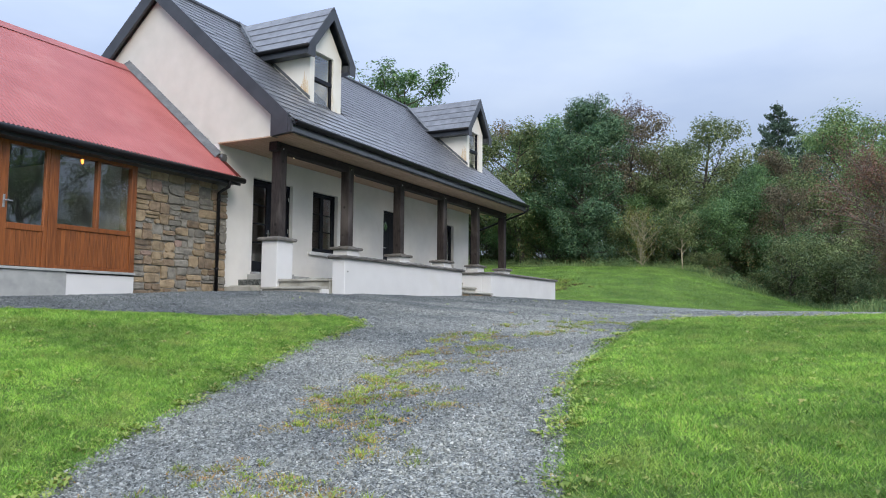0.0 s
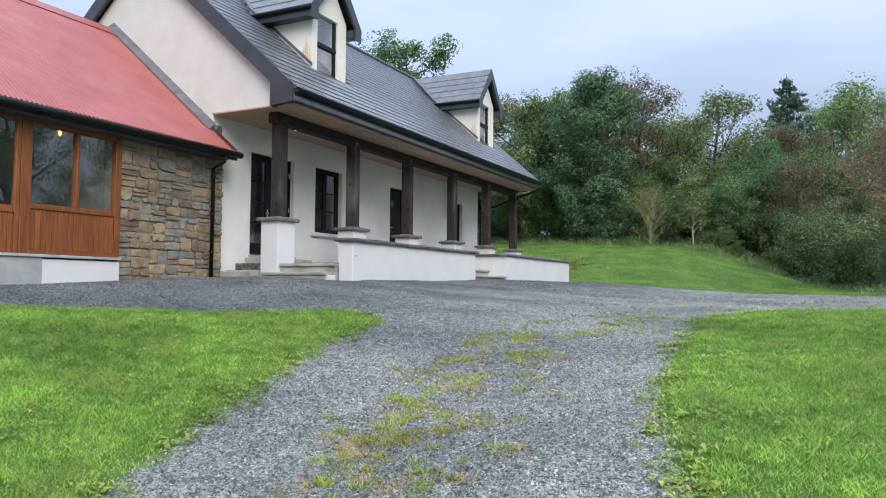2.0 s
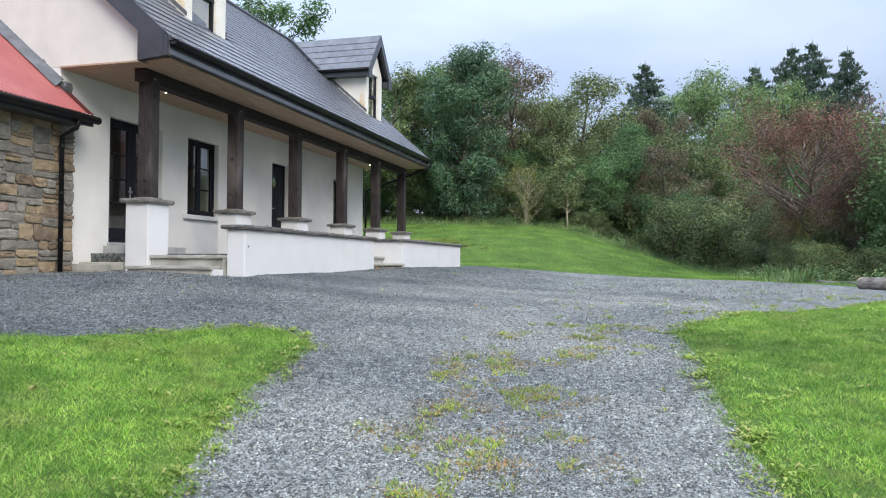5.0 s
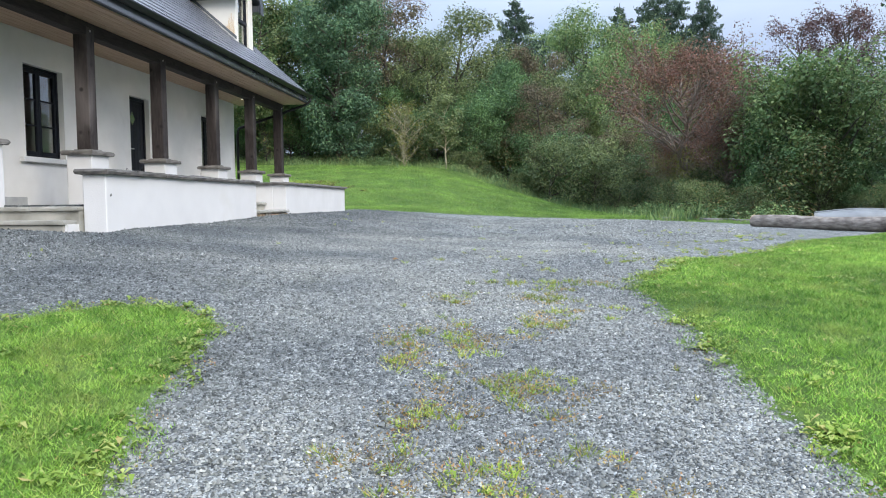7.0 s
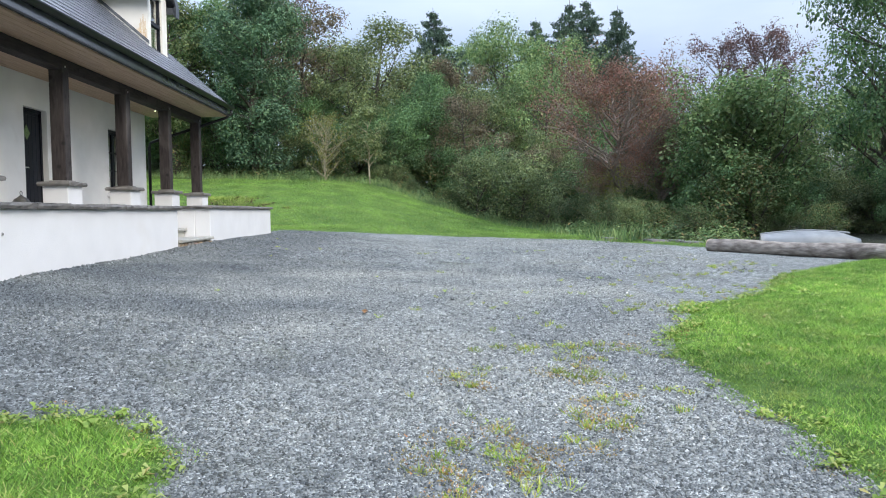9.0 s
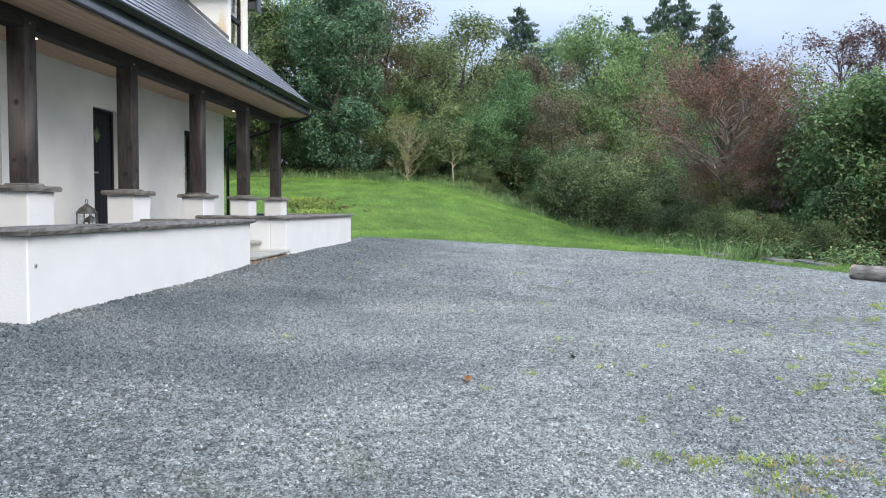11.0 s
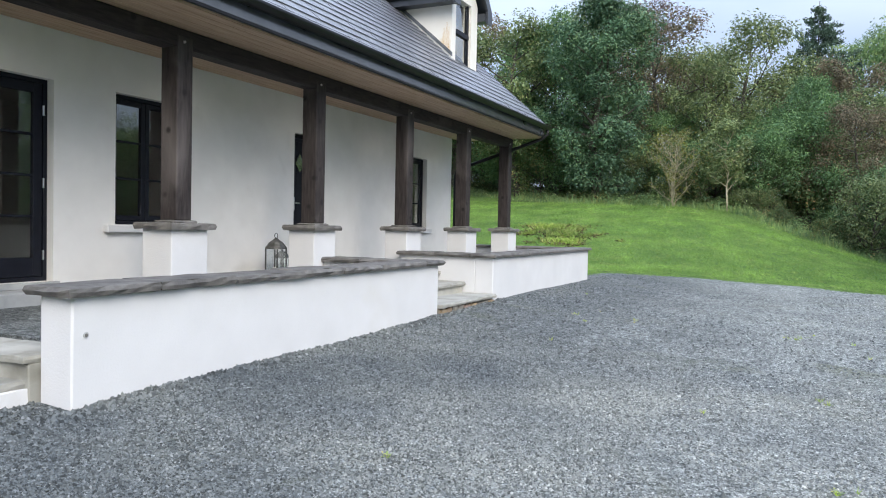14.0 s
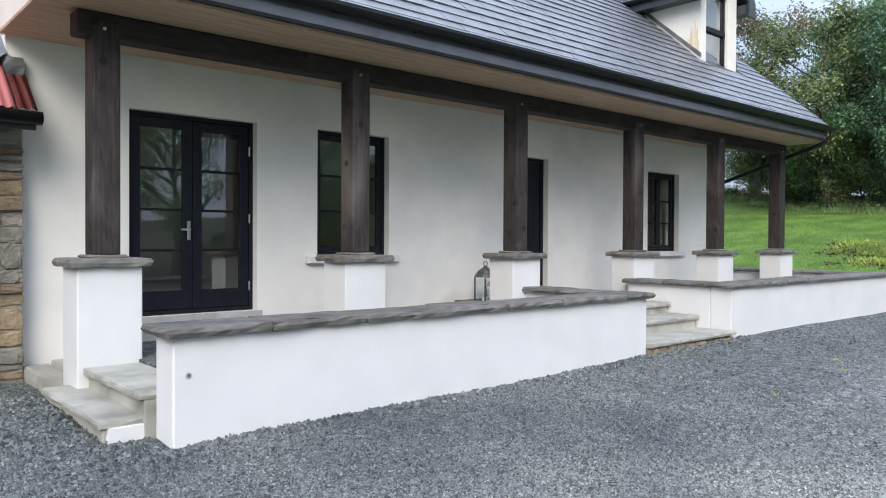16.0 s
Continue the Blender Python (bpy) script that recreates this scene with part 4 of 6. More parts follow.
for i, (y, z) in enumerate(((-3.12, 0.2), (-2.62, 0.36), (-2.2, 0.5))):
    part("riser", rough_slab(3.19, y + 0.05, -0.2 + 0.1 * i, 5.03, -1.85, z - 0.052, 210 + i, 0.015), M_MORTAR if i == 0 else M_STEP, mid_steps)
    for a, b in ((3.18, 3.85), (3.856, 4.5), (4.506, 5.04)):
        part("tread", rough_slab(a, y, z - 0.05, b, y + 0.62, z, 220 + i * 5 + int(a * 3), 0.008), M_STEP, mid_steps)
r = random.Random(9)
x = 3.2
while x < 4.95:
    w = r.uniform(0.13, 0.26)
    part("stone", rough_slab(x, -3.1, -0.05, x + w - 0.02, -3.04, 0.135 + r.uniform(-0.02, 0.01), int(x * 100), 0.012), r.choice(M_STONES), mid_steps)
    x += w
corner_slab = thing("stone_slab", (-2.3, -0.5, 0.1), "worn grey kerb slabs at the foot of the wall", "slab")
part("slab", rough_slab(-2.33, -0.95, 0.0, -2.1, -0.14, 0.17, 240, 0.02), M_STEP, corner_slab)
part("slab", rough_slab(-2.09, -0.98, 0.0, -1.75, -0.14, 0.2, 241, 0.02), M_STEP, corner_slab)



# ---- annex with the red roof ----
annex = thing("annex", (-6, 2, 0.1), "stone and timber annex under a red corrugated roof", "house")
AX0, AY = -14.0, -0.3
ARY, ARZ, AEY, AEZ = 2.68, 5.17, -0.62, 2.42
ASL = (ARZ - AEZ) / (ARY - AEY)
stone_wall = part("stone_wall", boxes([(-4.66, AY + 0.05, -0.35, -2.46, 0.12, 2.45), (-2.46, AY + 0.05, -0.35, -2.34, WF - 0.004, 2.36)]), M_MORTAR, annex, "rubble wall of brown and grey fieldstone")
part("end_wall", box(AX0, AY, -0.6, -7.35, 0.15, 2.45), M_MORTAR, annex)
part("back_wall", box(AX0, 5.4, -0.6, -2.5, 5.7, 2.45), M_RENDER, annex)
part("side_wall", box(AX0, 0.15, -0.6, AX0 + 0.3, 5.4, 2.45), M_RENDER, annex)
part("floor", box(AX0 + 0.3, 0.12, 0.15, -2.5, 5.4, 0.3), M_ROOMFLOOR, annex)
part("inner_wall", box(-4.4, 0.13, 0.3, -4.3, 5.4, 2.6), M_ROOM, annex)


def corrugated():
    bm = bmesh.new()
    x, xs = AX0 - 0.1, []
    while x < -2.46:
        xs.append(x)
        x += 0.0127
    def row(y, z):
        return [bm.verts.new((v, y, z + 0.0095 * math.sin(2 * math.pi * v / 0.076))) for v in xs]
    a, b = row(AEY, AEZ), row(ARY, ARZ)
    for i in range(len(xs) - 1):
        bm.faces.new((a[i], a[i + 1], b[i + 1], b[i]))
    return bm


rr = part("red_roof", corrugated(), M_RED, annex, "faded red corrugated metal roof", True)
part("roof_deck", prism([(AX0 - 0.1, AEY + 0.03, AEZ - 0.03), (AX0 - 0.1, ARY, ARZ - 0.03), (AX0 - 0.1, ARY * 2 - AEY, AEZ - 0.03), (AX0 - 0.1, ARY * 2 - AEY, AEZ - 0.1), (AX0 - 0.1, ARY, ARZ - 0.1), (AX0 - 0.1, AEY + 0.03, AEZ - 0.1)], (-2.47 - AX0 + 0.1, 0, 0)), M_FASCIA, annex)
part("rear_sheet", prism([(AX0 - 0.1, ARY, ARZ), (AX0 - 0.1, ARY * 2 - AEY, AEZ), (AX0 - 0.1, ARY * 2 - AEY, AEZ - 0.02), (AX0 - 0.1, ARY, ARZ - 0.02)], (-2.47 - AX0 + 0.1, 0, 0)), M_RED, annex)
part("ridge_cap", prism([(AX0 - 0.1, ARY - 0.2, ARZ - 0.2 * ASL + 0.022), (AX0 - 0.1, ARY, ARZ + 0.04), (AX0 - 0.1, ARY + 0.2, ARZ - 0.2 * ASL + 0.022), (AX0 - 0.1, ARY, ARZ + 0.015)], (-2.47 - AX0 + 0.1, 0, 0)), M_RED, annex, "folded red ridge cap")
ap = bmesh.new()
aps = []
for yy in (AEY, WF - 0.02):
    aps.append([ap.verts.new((-2.46 + 0.0127 * i, yy, AEZ + (yy - AEY) * ASL + 0.0095 * math.sin(2 * math.pi * (-2.46 + 0.0127 * i) / 0.076))) for i in range(14)])
for i in range(13):
    ap.faces.new((aps[0][i], aps[0][i + 1], aps[1][i + 1], aps[1][i]))
bmesh.ops.solidify(ap, geom=ap.faces[:], thickness=0.004)
part("roof_end_sheet", ap, M_RED, annex, "", True)
part("lead_tuck", rough_slab(-2.46, WF - 0.1, AEZ + 0.36, -2.3, WF - 0.004, AEZ + 0.52, 260, 0.02), M_LEAD, annex)
part("flashing", prism([(-2.6, WF - 0.05, AEZ + 0.022 + (WF - 0.05 - AEY) * ASL), (-2.6, ARY + 0.03, ARZ + 0.05), (-2.45, ARY + 0.03, ARZ + 0.18), (-2.45, WF - 0.05, AEZ + 0.15 + (WF - 0.05 - AEY) * ASL)], (0.012, 0, 0.012)), M_LEAD, annex, "dull grey lead flashing stepped up the gable")
part("eave_board", box(AX0, AEY + 0.04, AEZ - 0.17, -2.3, AEY + 0.075, AEZ - 0.02), M_FASCIA, annex)
part("soffit", box(AX0, AEY + 0.075, AEZ - 0.17, -2.46, AY + 0.06, AEZ - 0.15), M_FASCIA, annex)
ag = part("gutter", tube([(AX0, AEY - 0.03, AEZ - 0.075), (-2.27, AEY - 0.03, AEZ - 0.075)], 0.058, 10), M_GUTTER, annex, "black gutter with dark streaks", True)
dp = part("downpipe", tube([(-2.66, AEY - 0.02, AEZ - 0.1), (-2.66, AEY + 0.02, AEZ - 0.24), (-2.68, AY - 0.06, AEZ - 0.36), (-2.68, AY - 0.06, 0.02)], 0.036, 10), M_GUTTER, annex, "black round downpipe", True)
for z in (0.5, 1.2, 1.9):
    part("pipe_clip", tube([(-2.68, AY - 0.06, z), (-2.68, AY - 0.06, z + 0.04)], 0.045, 10), M_GUTTER, dp)

# glazed timber screen: door, fixed light, boarded panels
y = AY - 0.02
part("sill_wall", box(-7.4, AY - 0.03, -0.5, -6.0, 0.1, 0.29, bevel=0.006), M_CONC, annex, "grey concrete base")
part("sill_wall", box(-5.998, AY - 0.02, -0.5, -4.662, 0.1, 0.27, bevel=0.006), M_PLINTH, annex, "white painted base")
part("screen_sill", box(-7.4, AY - 0.06, 0.292, -4.665, 0.08, 0.335, bevel=0.006), M_CONC, annex)
screen = part("timber_screen", box(-6.2, y, 0.336, -4.78, y + 0.12, 0.39, bevel=0.006), M_ORANGE, annex, "orange varnished timber window frame")
for nm, c in (("jamb", (-6.36, y, 0.336, -6.2, y + 0.12, 2.28)), ("jamb", (-4.78, y, 0.336, -4.67, y + 0.12, 2.28)), ("rail", (-6.2, y, 0.98, -4.78, y + 0.12, 1.06)), ("mullion", (-5.485, y + 0.005, 1.06, -5.425, y + 0.11, 2.2)), ("head_rail", (-6.2, y, 2.2, -4.78, y + 0.12, 2.28)), ("jamb", (-7.42, y, 0.336, -7.16, y + 0.12, 2.28))):
    part(nm, box(*c, bevel=0.006), M_ORANGE, screen)
pane(screen, -6.2, -5.485, 1.06, 2.2, y + 0.05)
pane(screen, -5.425, -4.78, 1.06, 2.2, y + 0.05)
x = -6.198
while x < -4.8:
    part("board", box(x, y + 0.02, 0.39, min(x + 0.084, -4.782), y + 0.045, 0.98, bevel=0.006), M_ORANGE, screen)
    x += 0.089
part("backing", box(-6.2, y + 0.047, 0.39, -4.78, y + 0.1, 0.98), M_ORANGE, screen)
door = part("timber_door", boxes([(-7.155, y + 0.01, 0.34, -7.03, y + 0.08, 2.27), (-6.43, y + 0.01, 0.34, -6.363, y + 0.08, 2.27), (-7.03, y + 0.01, 0.9, -6.43, y + 0.08, 1.0), (-7.03, y + 0.01, 2.2, -6.43, y + 0.08, 2.27)], 0.006), M_ORANGE, annex, "orange varnished half-glazed door")
pane(door, -7.03, -6.43, 1.0, 2.2, y + 0.04)
x = -7.03
while x < -6.45:
    part("board", box(x, y + 0.025, 0.345, min(x + 0.081, -6.431), y + 0.06, 0.9, bevel=0.006), M_ORANGE, door)
    x += 0.086
lever_handle(door, -7.09, y + 0.008, 1.32, 0.11)
part("head_beam", box(-7.42, AY - 0.01, 2.282, -4.667, 0.1, 2.42), M_FASCIA, annex)
bulb = thing("pendant_lamp", (-5.34, 0.3, 2.3), "amber filament bulb hanging inside the annex window", "lamp")
part("cable", tube([(-5.34, 0.3, 2.41), (-5.34, 0.3, 2.9)], 0.006, 6), M_DARK, bulb)
part("bulb", tube([(-5.34, 0.3, 2.23), (-5.34, 0.3, 2.26), (-5.34, 0.3, 2.36), (-5.34, 0.3, 2.41)], [0.01, 0.024, 0.024, 0.01], 10), M_BULB, bulb, "", True)

# lantern beside the front door
lan = thing("lantern", (3.2, -0.5, TERRACE), "pewter and glass candle lantern standing by the front door", "lantern")


def lantern(lan, cx, cy, z, s):
    part("base", box(cx - 0.12 * s, cy - 0.12 * s, z, cx + 0.12 * s, cy + 0.12 * s, z + 0.04 * s, bevel=0.008), M_PEWTER, lan)
    for sx in (-1, 1):
        for sy in (-1, 1):
            part("corner_bar", box(cx + sx * 0.1 * s - 0.008, cy + sy * 0.1 * s - 0.008, z + 0.04 * s, cx + sx * 0.1 * s + 0.008, cy + sy * 0.1 * s + 0.008, z + 0.48 * s), M_PEWTER, lan)
    for sy in (-1, 1):
        g = part("pane", box(cx - 0.09 * s, cy + sy * 0.1 * s - 0.003, z + 0.05 * s, cx + 0.09 * s, cy + sy * 0.1 * s, z + 0.47 * s), M_GLASS, lan)
        g.visible_shadow = False
    part("candle", tube([(cx, cy, z + 0.04 * s), (cx, cy, z + 0.22 * s)], 0.04 * s, 10), M_WAX, lan)
    bm = tube([(cx, cy, z + 0.48 * s), (cx, cy, z + 0.5 * s), (cx, cy, z + 0.57 * s), (cx, cy, z + 0.61 * s), (cx, cy, z + 0.63 * s)], [0.155 * s, 0.15 * s, 0.1 * s, 0.04 * s, 0.02 * s], 12)
    part("roof", bm, M_PEWTER, lan, "domed pewter lid")
    part("ring", tube([(cx + 0.035 * s * math.cos(a), cy, z + 0.665 * s + 0.035 * s * math.sin(a)) for a in [k * math.pi / 6 for k in range(13)]], 0.006, 6), M_PEWTER, lan)


lantern(lan, 3.2, -0.5, TERRACE, 1.0)
lan2 = thing("lantern", (3.44, -0.42, TERRACE), "smaller pewter lantern beside a larger one", "lantern")
lantern(lan2, 3.44, -0.42, TERRACE, 0.72)


# ---- trees ----
def leaf_quads(centres, normals_seed, size, aspect=0.55, droop=0.0, facing=None):
    """Small folded leaves, one quad each; facing gives the way that each one's upper side looks."""
    r = np.random.RandomState(normals_seed)
    n = len(centres)
    if facing is None:
        facing = r.normal(size=(n, 3))
    facing = facing / (np.linalg.norm(facing, axis=1)[:, None] + 1e-9)
    a = r.normal(size=(n, 3))
    a[:, 2] -= droop
    a -= facing * (a * facing).sum(1)[:, None]
    a /= np.linalg.norm(a, axis=1)[:, None] + 1e-9
    b = np.cross(facing, a)
    s = (size * r.uniform(0.55, 1.35, n))[:, None]
    c = facing * s * 0.14
    p0, p2 = centres - a * s * 0.5, centres + a * s * 0.5
    p1, p3 = centres + b * s * aspect * 0.5 + c, centres - b * s * aspect * 0.5 + c
    return np.stack([p0, p1, p2, p3], 1).reshape(-1, 3)


def grow(seed, height, spread, trunk_r, first=0.3, limbs=14, twigs=5, upward=0.5, flat=0.0):
    """Trunk, limbs and twigs as tubes; returns the bmesh and the twig tips with their thickness of leaf."""
    r = random.Random(seed)
    bm = bmesh.new()
    pts, p = [], Vector((0, 0, -0.2))
    for k in range(7):
        pts.append(p.copy())
        p += Vector((r.uniform(-1, 1) * 0.035 * height, r.uniform(-1, 1) * 0.035 * height, height * 0.86 / 6))
    add_tube(bm, pts, [trunk_r * (1.25 if k == 0 else 1 - 0.88 * k / 6) for k in range(7)], 7)
    tips = []
    for i in range(limbs):
        f = first + (1 - first) * (i + r.random()) / limbs
        q = f * 6 * 0.98
        k = min(5, int(q))
        start = pts[k].lerp(pts[k + 1], q - k)
        ang = i * 2.4 + r.uniform(-0.5, 0.5)
        prof = math.sin(math.pi * min(1, max(0.08, (f - first * 0.75) / (1.06 - first * 0.75))) ** 0.8)
        ln = spread * (0.35 + 0.65 * prof) * r.uniform(0.75, 1.15)
        d = Vector((math.cos(ang), math.sin(ang), upward * r.uniform(0.4, 1.3) * (1 - flat))).normalized()
        lp, cur = [start], start.copy()
        for s in range(4):
            d = (d + Vector((r.uniform(-0.25, 0.25), r.uniform(-0.25, 0.25), r.uniform(-0.12, 0.22)))).normalized()
            cur = cur + d * ln / 4
            lp.append(cur.copy())
        lr = trunk_r * (1 - 0.8 * f) * 0.5 + 0.01
        add_tube(bm, lp, [lr, lr * 0.75, lr * 0.5, lr * 0.3, lr * 0.12], 5)
        tips.append((lp[4], 1.0))
        for s in range(twigs):
            u = r.uniform(0.3, 1.0) * 4
            j = min(3, int(u))
            b0 = lp[j].lerp(lp[j + 1], u - j)
            td = (d + Vector((r.uniform(-1, 1), r.uniform(-1, 1), r.uniform(-0.35, 0.8)))).normalized()
            tl = ln * r.uniform(0.18, 0.42)
            e = b0 + td * tl
            add_tube(bm, [b0, b0.lerp(e, 0.5) + Vector((r.uniform(-0.1, 0.1), r.uniform(-0.1, 0.1), 0.05)), e], [lr * 0.35, lr * 0.22, lr * 0.06 + 0.003], 4)
            tips += [(e, 0.8), (b0.lerp(e, 0.55), 0.6)]
    tips.append((pts[-1], 1.0))
    return bm, tips


def leaves_on(tips, seed, n, radius, squash=0.7):
    """Leaves in bunches round the twig tips, laid like shingles over each bunch; returns places and facings."""
    r = np.random.RandomState(seed)
    t = np.array([tuple(p) for p, w in tips])
    w = np.array([w for p, w in tips])
    size = r.uniform(0.45, 1.15, len(w))
    w = w * size ** 1.6
    pick = r.choice(len(t), n, p=w / w.sum())
    off = r.normal(size=(n, 3))
    off[:, 2] += 0.25
    off /= np.linalg.norm(off, axis=1)[:, None]
    lump = 1 + 0.28 * np.sin(off[:, 0] * 5 + pick) * np.sin(off[:, 1] * 6 + pick * 1.7)
    out = off * (r.uniform(0.35, 1.0, n) ** 0.45 * radius * size[pick] * lump)[:, None]
    out[:, 2] *= squash
    facing = off * 0.75 + np.array([0, 0, 0.75]) + r.normal(0, 0.42, (n, 3))
    return t[pick] + out, facing


def make_tree(name, seed, height, spread, trunk_r, leafm, n, size, radius, label, category="tree", barkm=None, first=0.3, limbs=14, twigs=5, upward=0.5, aspect=0.55, droop=0.1, group="woodland trees", bare=0.0):
    e = thing(name, (0, 0, 0), label, category, group)
    bm, tips = grow(seed, height, spread, trunk_r, first, limbs, twigs, upward)
    part("trunk", bm, barkm or M_BARK, e)
    tips = [(p, w * (1.0 if p.z > bare * height else 0.12)) for p, w in tips]
    c, facing = leaves_on(tips, seed + 1, n, radius)
    ob = new("crown", soup("crown", leaf_quads(c, seed + 2, size, aspect, droop + 0.5, facing), None, leafm))
    hang(ob, e)
    return e


def make_fir(seed, height, spread, label):
    e = thing("conifer", (0, 0, 0), label, "tree", "woodland trees")
    part("trunk", tube([(0, 0, -0.2), (0, 0, height * 0.5), (0, 0, height)], [0.22, 0.12, 0.02], 7), M_BARK, e)
    r = np.random.RandomState(seed)
    cs = []
    z = height * 0.12
    while z < height * 0.985:
        f = 1 - z / height
        for k in range(14):
            ang = r.uniform(0, 6.28)
            ln = spread * 1.12 * (f ** 0.95) * r.uniform(0.45, 1.15) + 0.06
            m = int(8 + 40 * ln)
            u = r.uniform(0.05, 1, m) ** 0.7
            side = r.normal(0, 0.14, m) * (1.2 - u) * ln ** 0.5 * 1.5
            x = math.cos(ang) * u * ln - math.sin(ang) * side
            y = math.sin(ang) * u * ln + math.cos(ang) * side
            zz = z + r.uniform(-0.3, 0.3) - u * ln * 0.3 + (u ** 3) * ln * 0.22 + r.normal(0, 0.07, m)
            cs.append(np.stack([x, y, zz], 1))
        z += height * 0.036 * r.uniform(0.8, 1.2)
    c = np.concatenate(cs)
    ob = new("crown", soup("crown", leaf_quads(c, seed + 3, 0.3, 0.25, 0.3), None, L_FIR))
    hang(ob, e)
    return e


def put(ob, x, y, s=1.0, turn=0.0, sz=None, first=False, dz=0.0):
    m = pose(x, y, ground_z(x, y) + dz - 0.05, 0, 0, turn) @ Matrix.Diagonal((s, s, sz or s, 1))
    if first:
        ob.matrix_basis = m
        return ob
    return copy_thing(ob, m)


T_GREEN = make_tree("broadleaf_tree", 11, 12.5, 4.0, 0.32, L_GREEN, 20000, 0.21, 1.15, "tall dense green broadleaf tree of the wood", first=0.1, limbs=26, upward=0.55)
T_IVY = make_tree("ivy_clad_tree", 13, 12.2, 3.1, 0.32, L_IVY, 54000, 0.155, 0.95, "tall dense blue-green tree clad in ivy to the ground", first=0.03, limbs=44, twigs=6, upward=0.5)
T_OLIVE = make_tree("broadleaf_tree", 23, 11, 4.2, 0.28, L_OLIVE, 15000, 0.2, 1.1, "olive-green woodland tree with an uneven crown", first=0.2, limbs=20)
T_RUSSET = make_tree("autumn_tree", 31, 10.5, 3.8, 0.25, L_RUSSET, 10500, 0.18, 0.95, "thin brownish tree turning to autumn colour", first=0.2, limbs=20, twigs=7)
T_WILLOW = make_tree("willow_tree", 41, 12, 4.6, 0.3, L_WILLOW, 17000, 0.19, 1.15, "pale green willow with a rounded crown", first=0.2, limbs=24)
T_RED = make_tree("hawthorn_tree", 54, 6.2, 3.5, 0.2, L_RED, 19000, 0.09, 0.5, "hawthorn with bare twigs and reddish berries and leaves", first=0.34, limbs=36, twigs=14, upward=0.62, bare=0.55, barkm=M_HAW, group="hawthorns")
T_SPARSE = make_tree("bare_topped_tree", 61, 12.5, 3.6, 0.2, L_PURPLE, 6200, 0.13, 0.42, "sparse purplish tree with thin dark twigs against the sky", first=0.35, limbs=22, twigs=8, upward=0.9)
T_ASH = make_tree("ash_tree", 71, 14, 4.4, 0.3, L_GREEN, 9500, 0.2, 0.75, "airy ash tree with gaps in its crown", first=0.4, limbs=18, twigs=6, upward=0.8)
T_FIR = make_fir(81, 14, 9.6, "dark blue-green spruce above the wood")
B_BUSH = make_tree("bush", 91, 2.6, 1.7, 0.06, L_BRAMBLE, 6500, 0.11, 0.6, "dark green bramble and scrub thicket", "bush", first=0.05, limbs=16, twigs=5, upward=0.7, group="woodland scrub")
B_OLIVE = make_tree("bush", 95, 3.4, 1.8, 0.06, L_OLIVE, 6000, 0.11, 0.6, "light olive shrub at the wood's edge", "bush", first=0.05, limbs=16, twigs=6, upward=0.9, group="woodland scrub")
B_LAUREL = make_tree("bush", 99, 4.2, 2.2, 0.08, L_GREEN, 9000, 0.11, 0.65, "glossy green shrub at the wood's edge", "bush", first=0.03, limbs=18, twigs=5, upward=0.8, group="woodland scrub")
B_WILLOW = make_tree("bush", 98, 4.2, 2.1, 0.07, L_WILLOW, 8500, 0.11, 0.6, "bright yellow-green leafy shrub beside the hawthorn", "bush", first=0.03, limbs=18, twigs=6, upward=0.9, group="woodland scrub")
B_TWIG = make_tree("twiggy_shrub", 103, 3.4, 1.9, 0.03, L_YELLOW, 1700, 0.1, 0.4, "pale twiggy shrub with few yellow leaves", "bush", barkm=M_TWIG, first=0.05, limbs=34, twigs=9, upward=1.4, group="woodland scrub")
T_SAPLING = make_tree("sapling", 107, 4.4, 1.25, 0.045, L_OLIVE, 2800, 0.13, 0.42, "slender young tree on the lawn's edge", barkm=M_TWIG, first=0.28, limbs=14, twigs=4, upward=0.9)

put(T_SAPLING, 28.6, -4.45, 1.0, 0, first=True)
put(B_TWIG, 28.6, -2.2, 1.0, 20, first=True)
put(T_IVY, 31.3, 1.7, 0.86, 0, 0.92, first=True)
put(T_GREEN, 34.5, 5.0, 0.7, 0, 0.85, first=True)
put(T_RED, 18.2, -14.3, 0.95, 0, 1.0, first=True)
put(T_ASH, 25.5, 11.2, 0.95, 40, first=True)
put(T_FIR, 58, -8.2, 0.95, 0, 1.14, first=True)
put(T_WILLOW, 46, -13.4, 1.0, 10, 1.12, first=True)
put(T_OLIVE, 40, -4.5, 0.9, 50, first=True)
put(T_RUSSET, 38, 0.6, 0.98, 10, first=True)
put(T_SPARSE, 43, 2.2, 1.05, 30, first=True)
put(B_BUSH, 33.6, -9.4, 1.0, 0, first=True)
put(B_OLIVE, 27.8, -9.8, 1.0, 0, first=True)
put(B_WILLOW, 16.2, -18.0, 1.1, 0, first=True)
put(B_LAUREL, 18.2, -17.4, 0.95, 0, first=True)

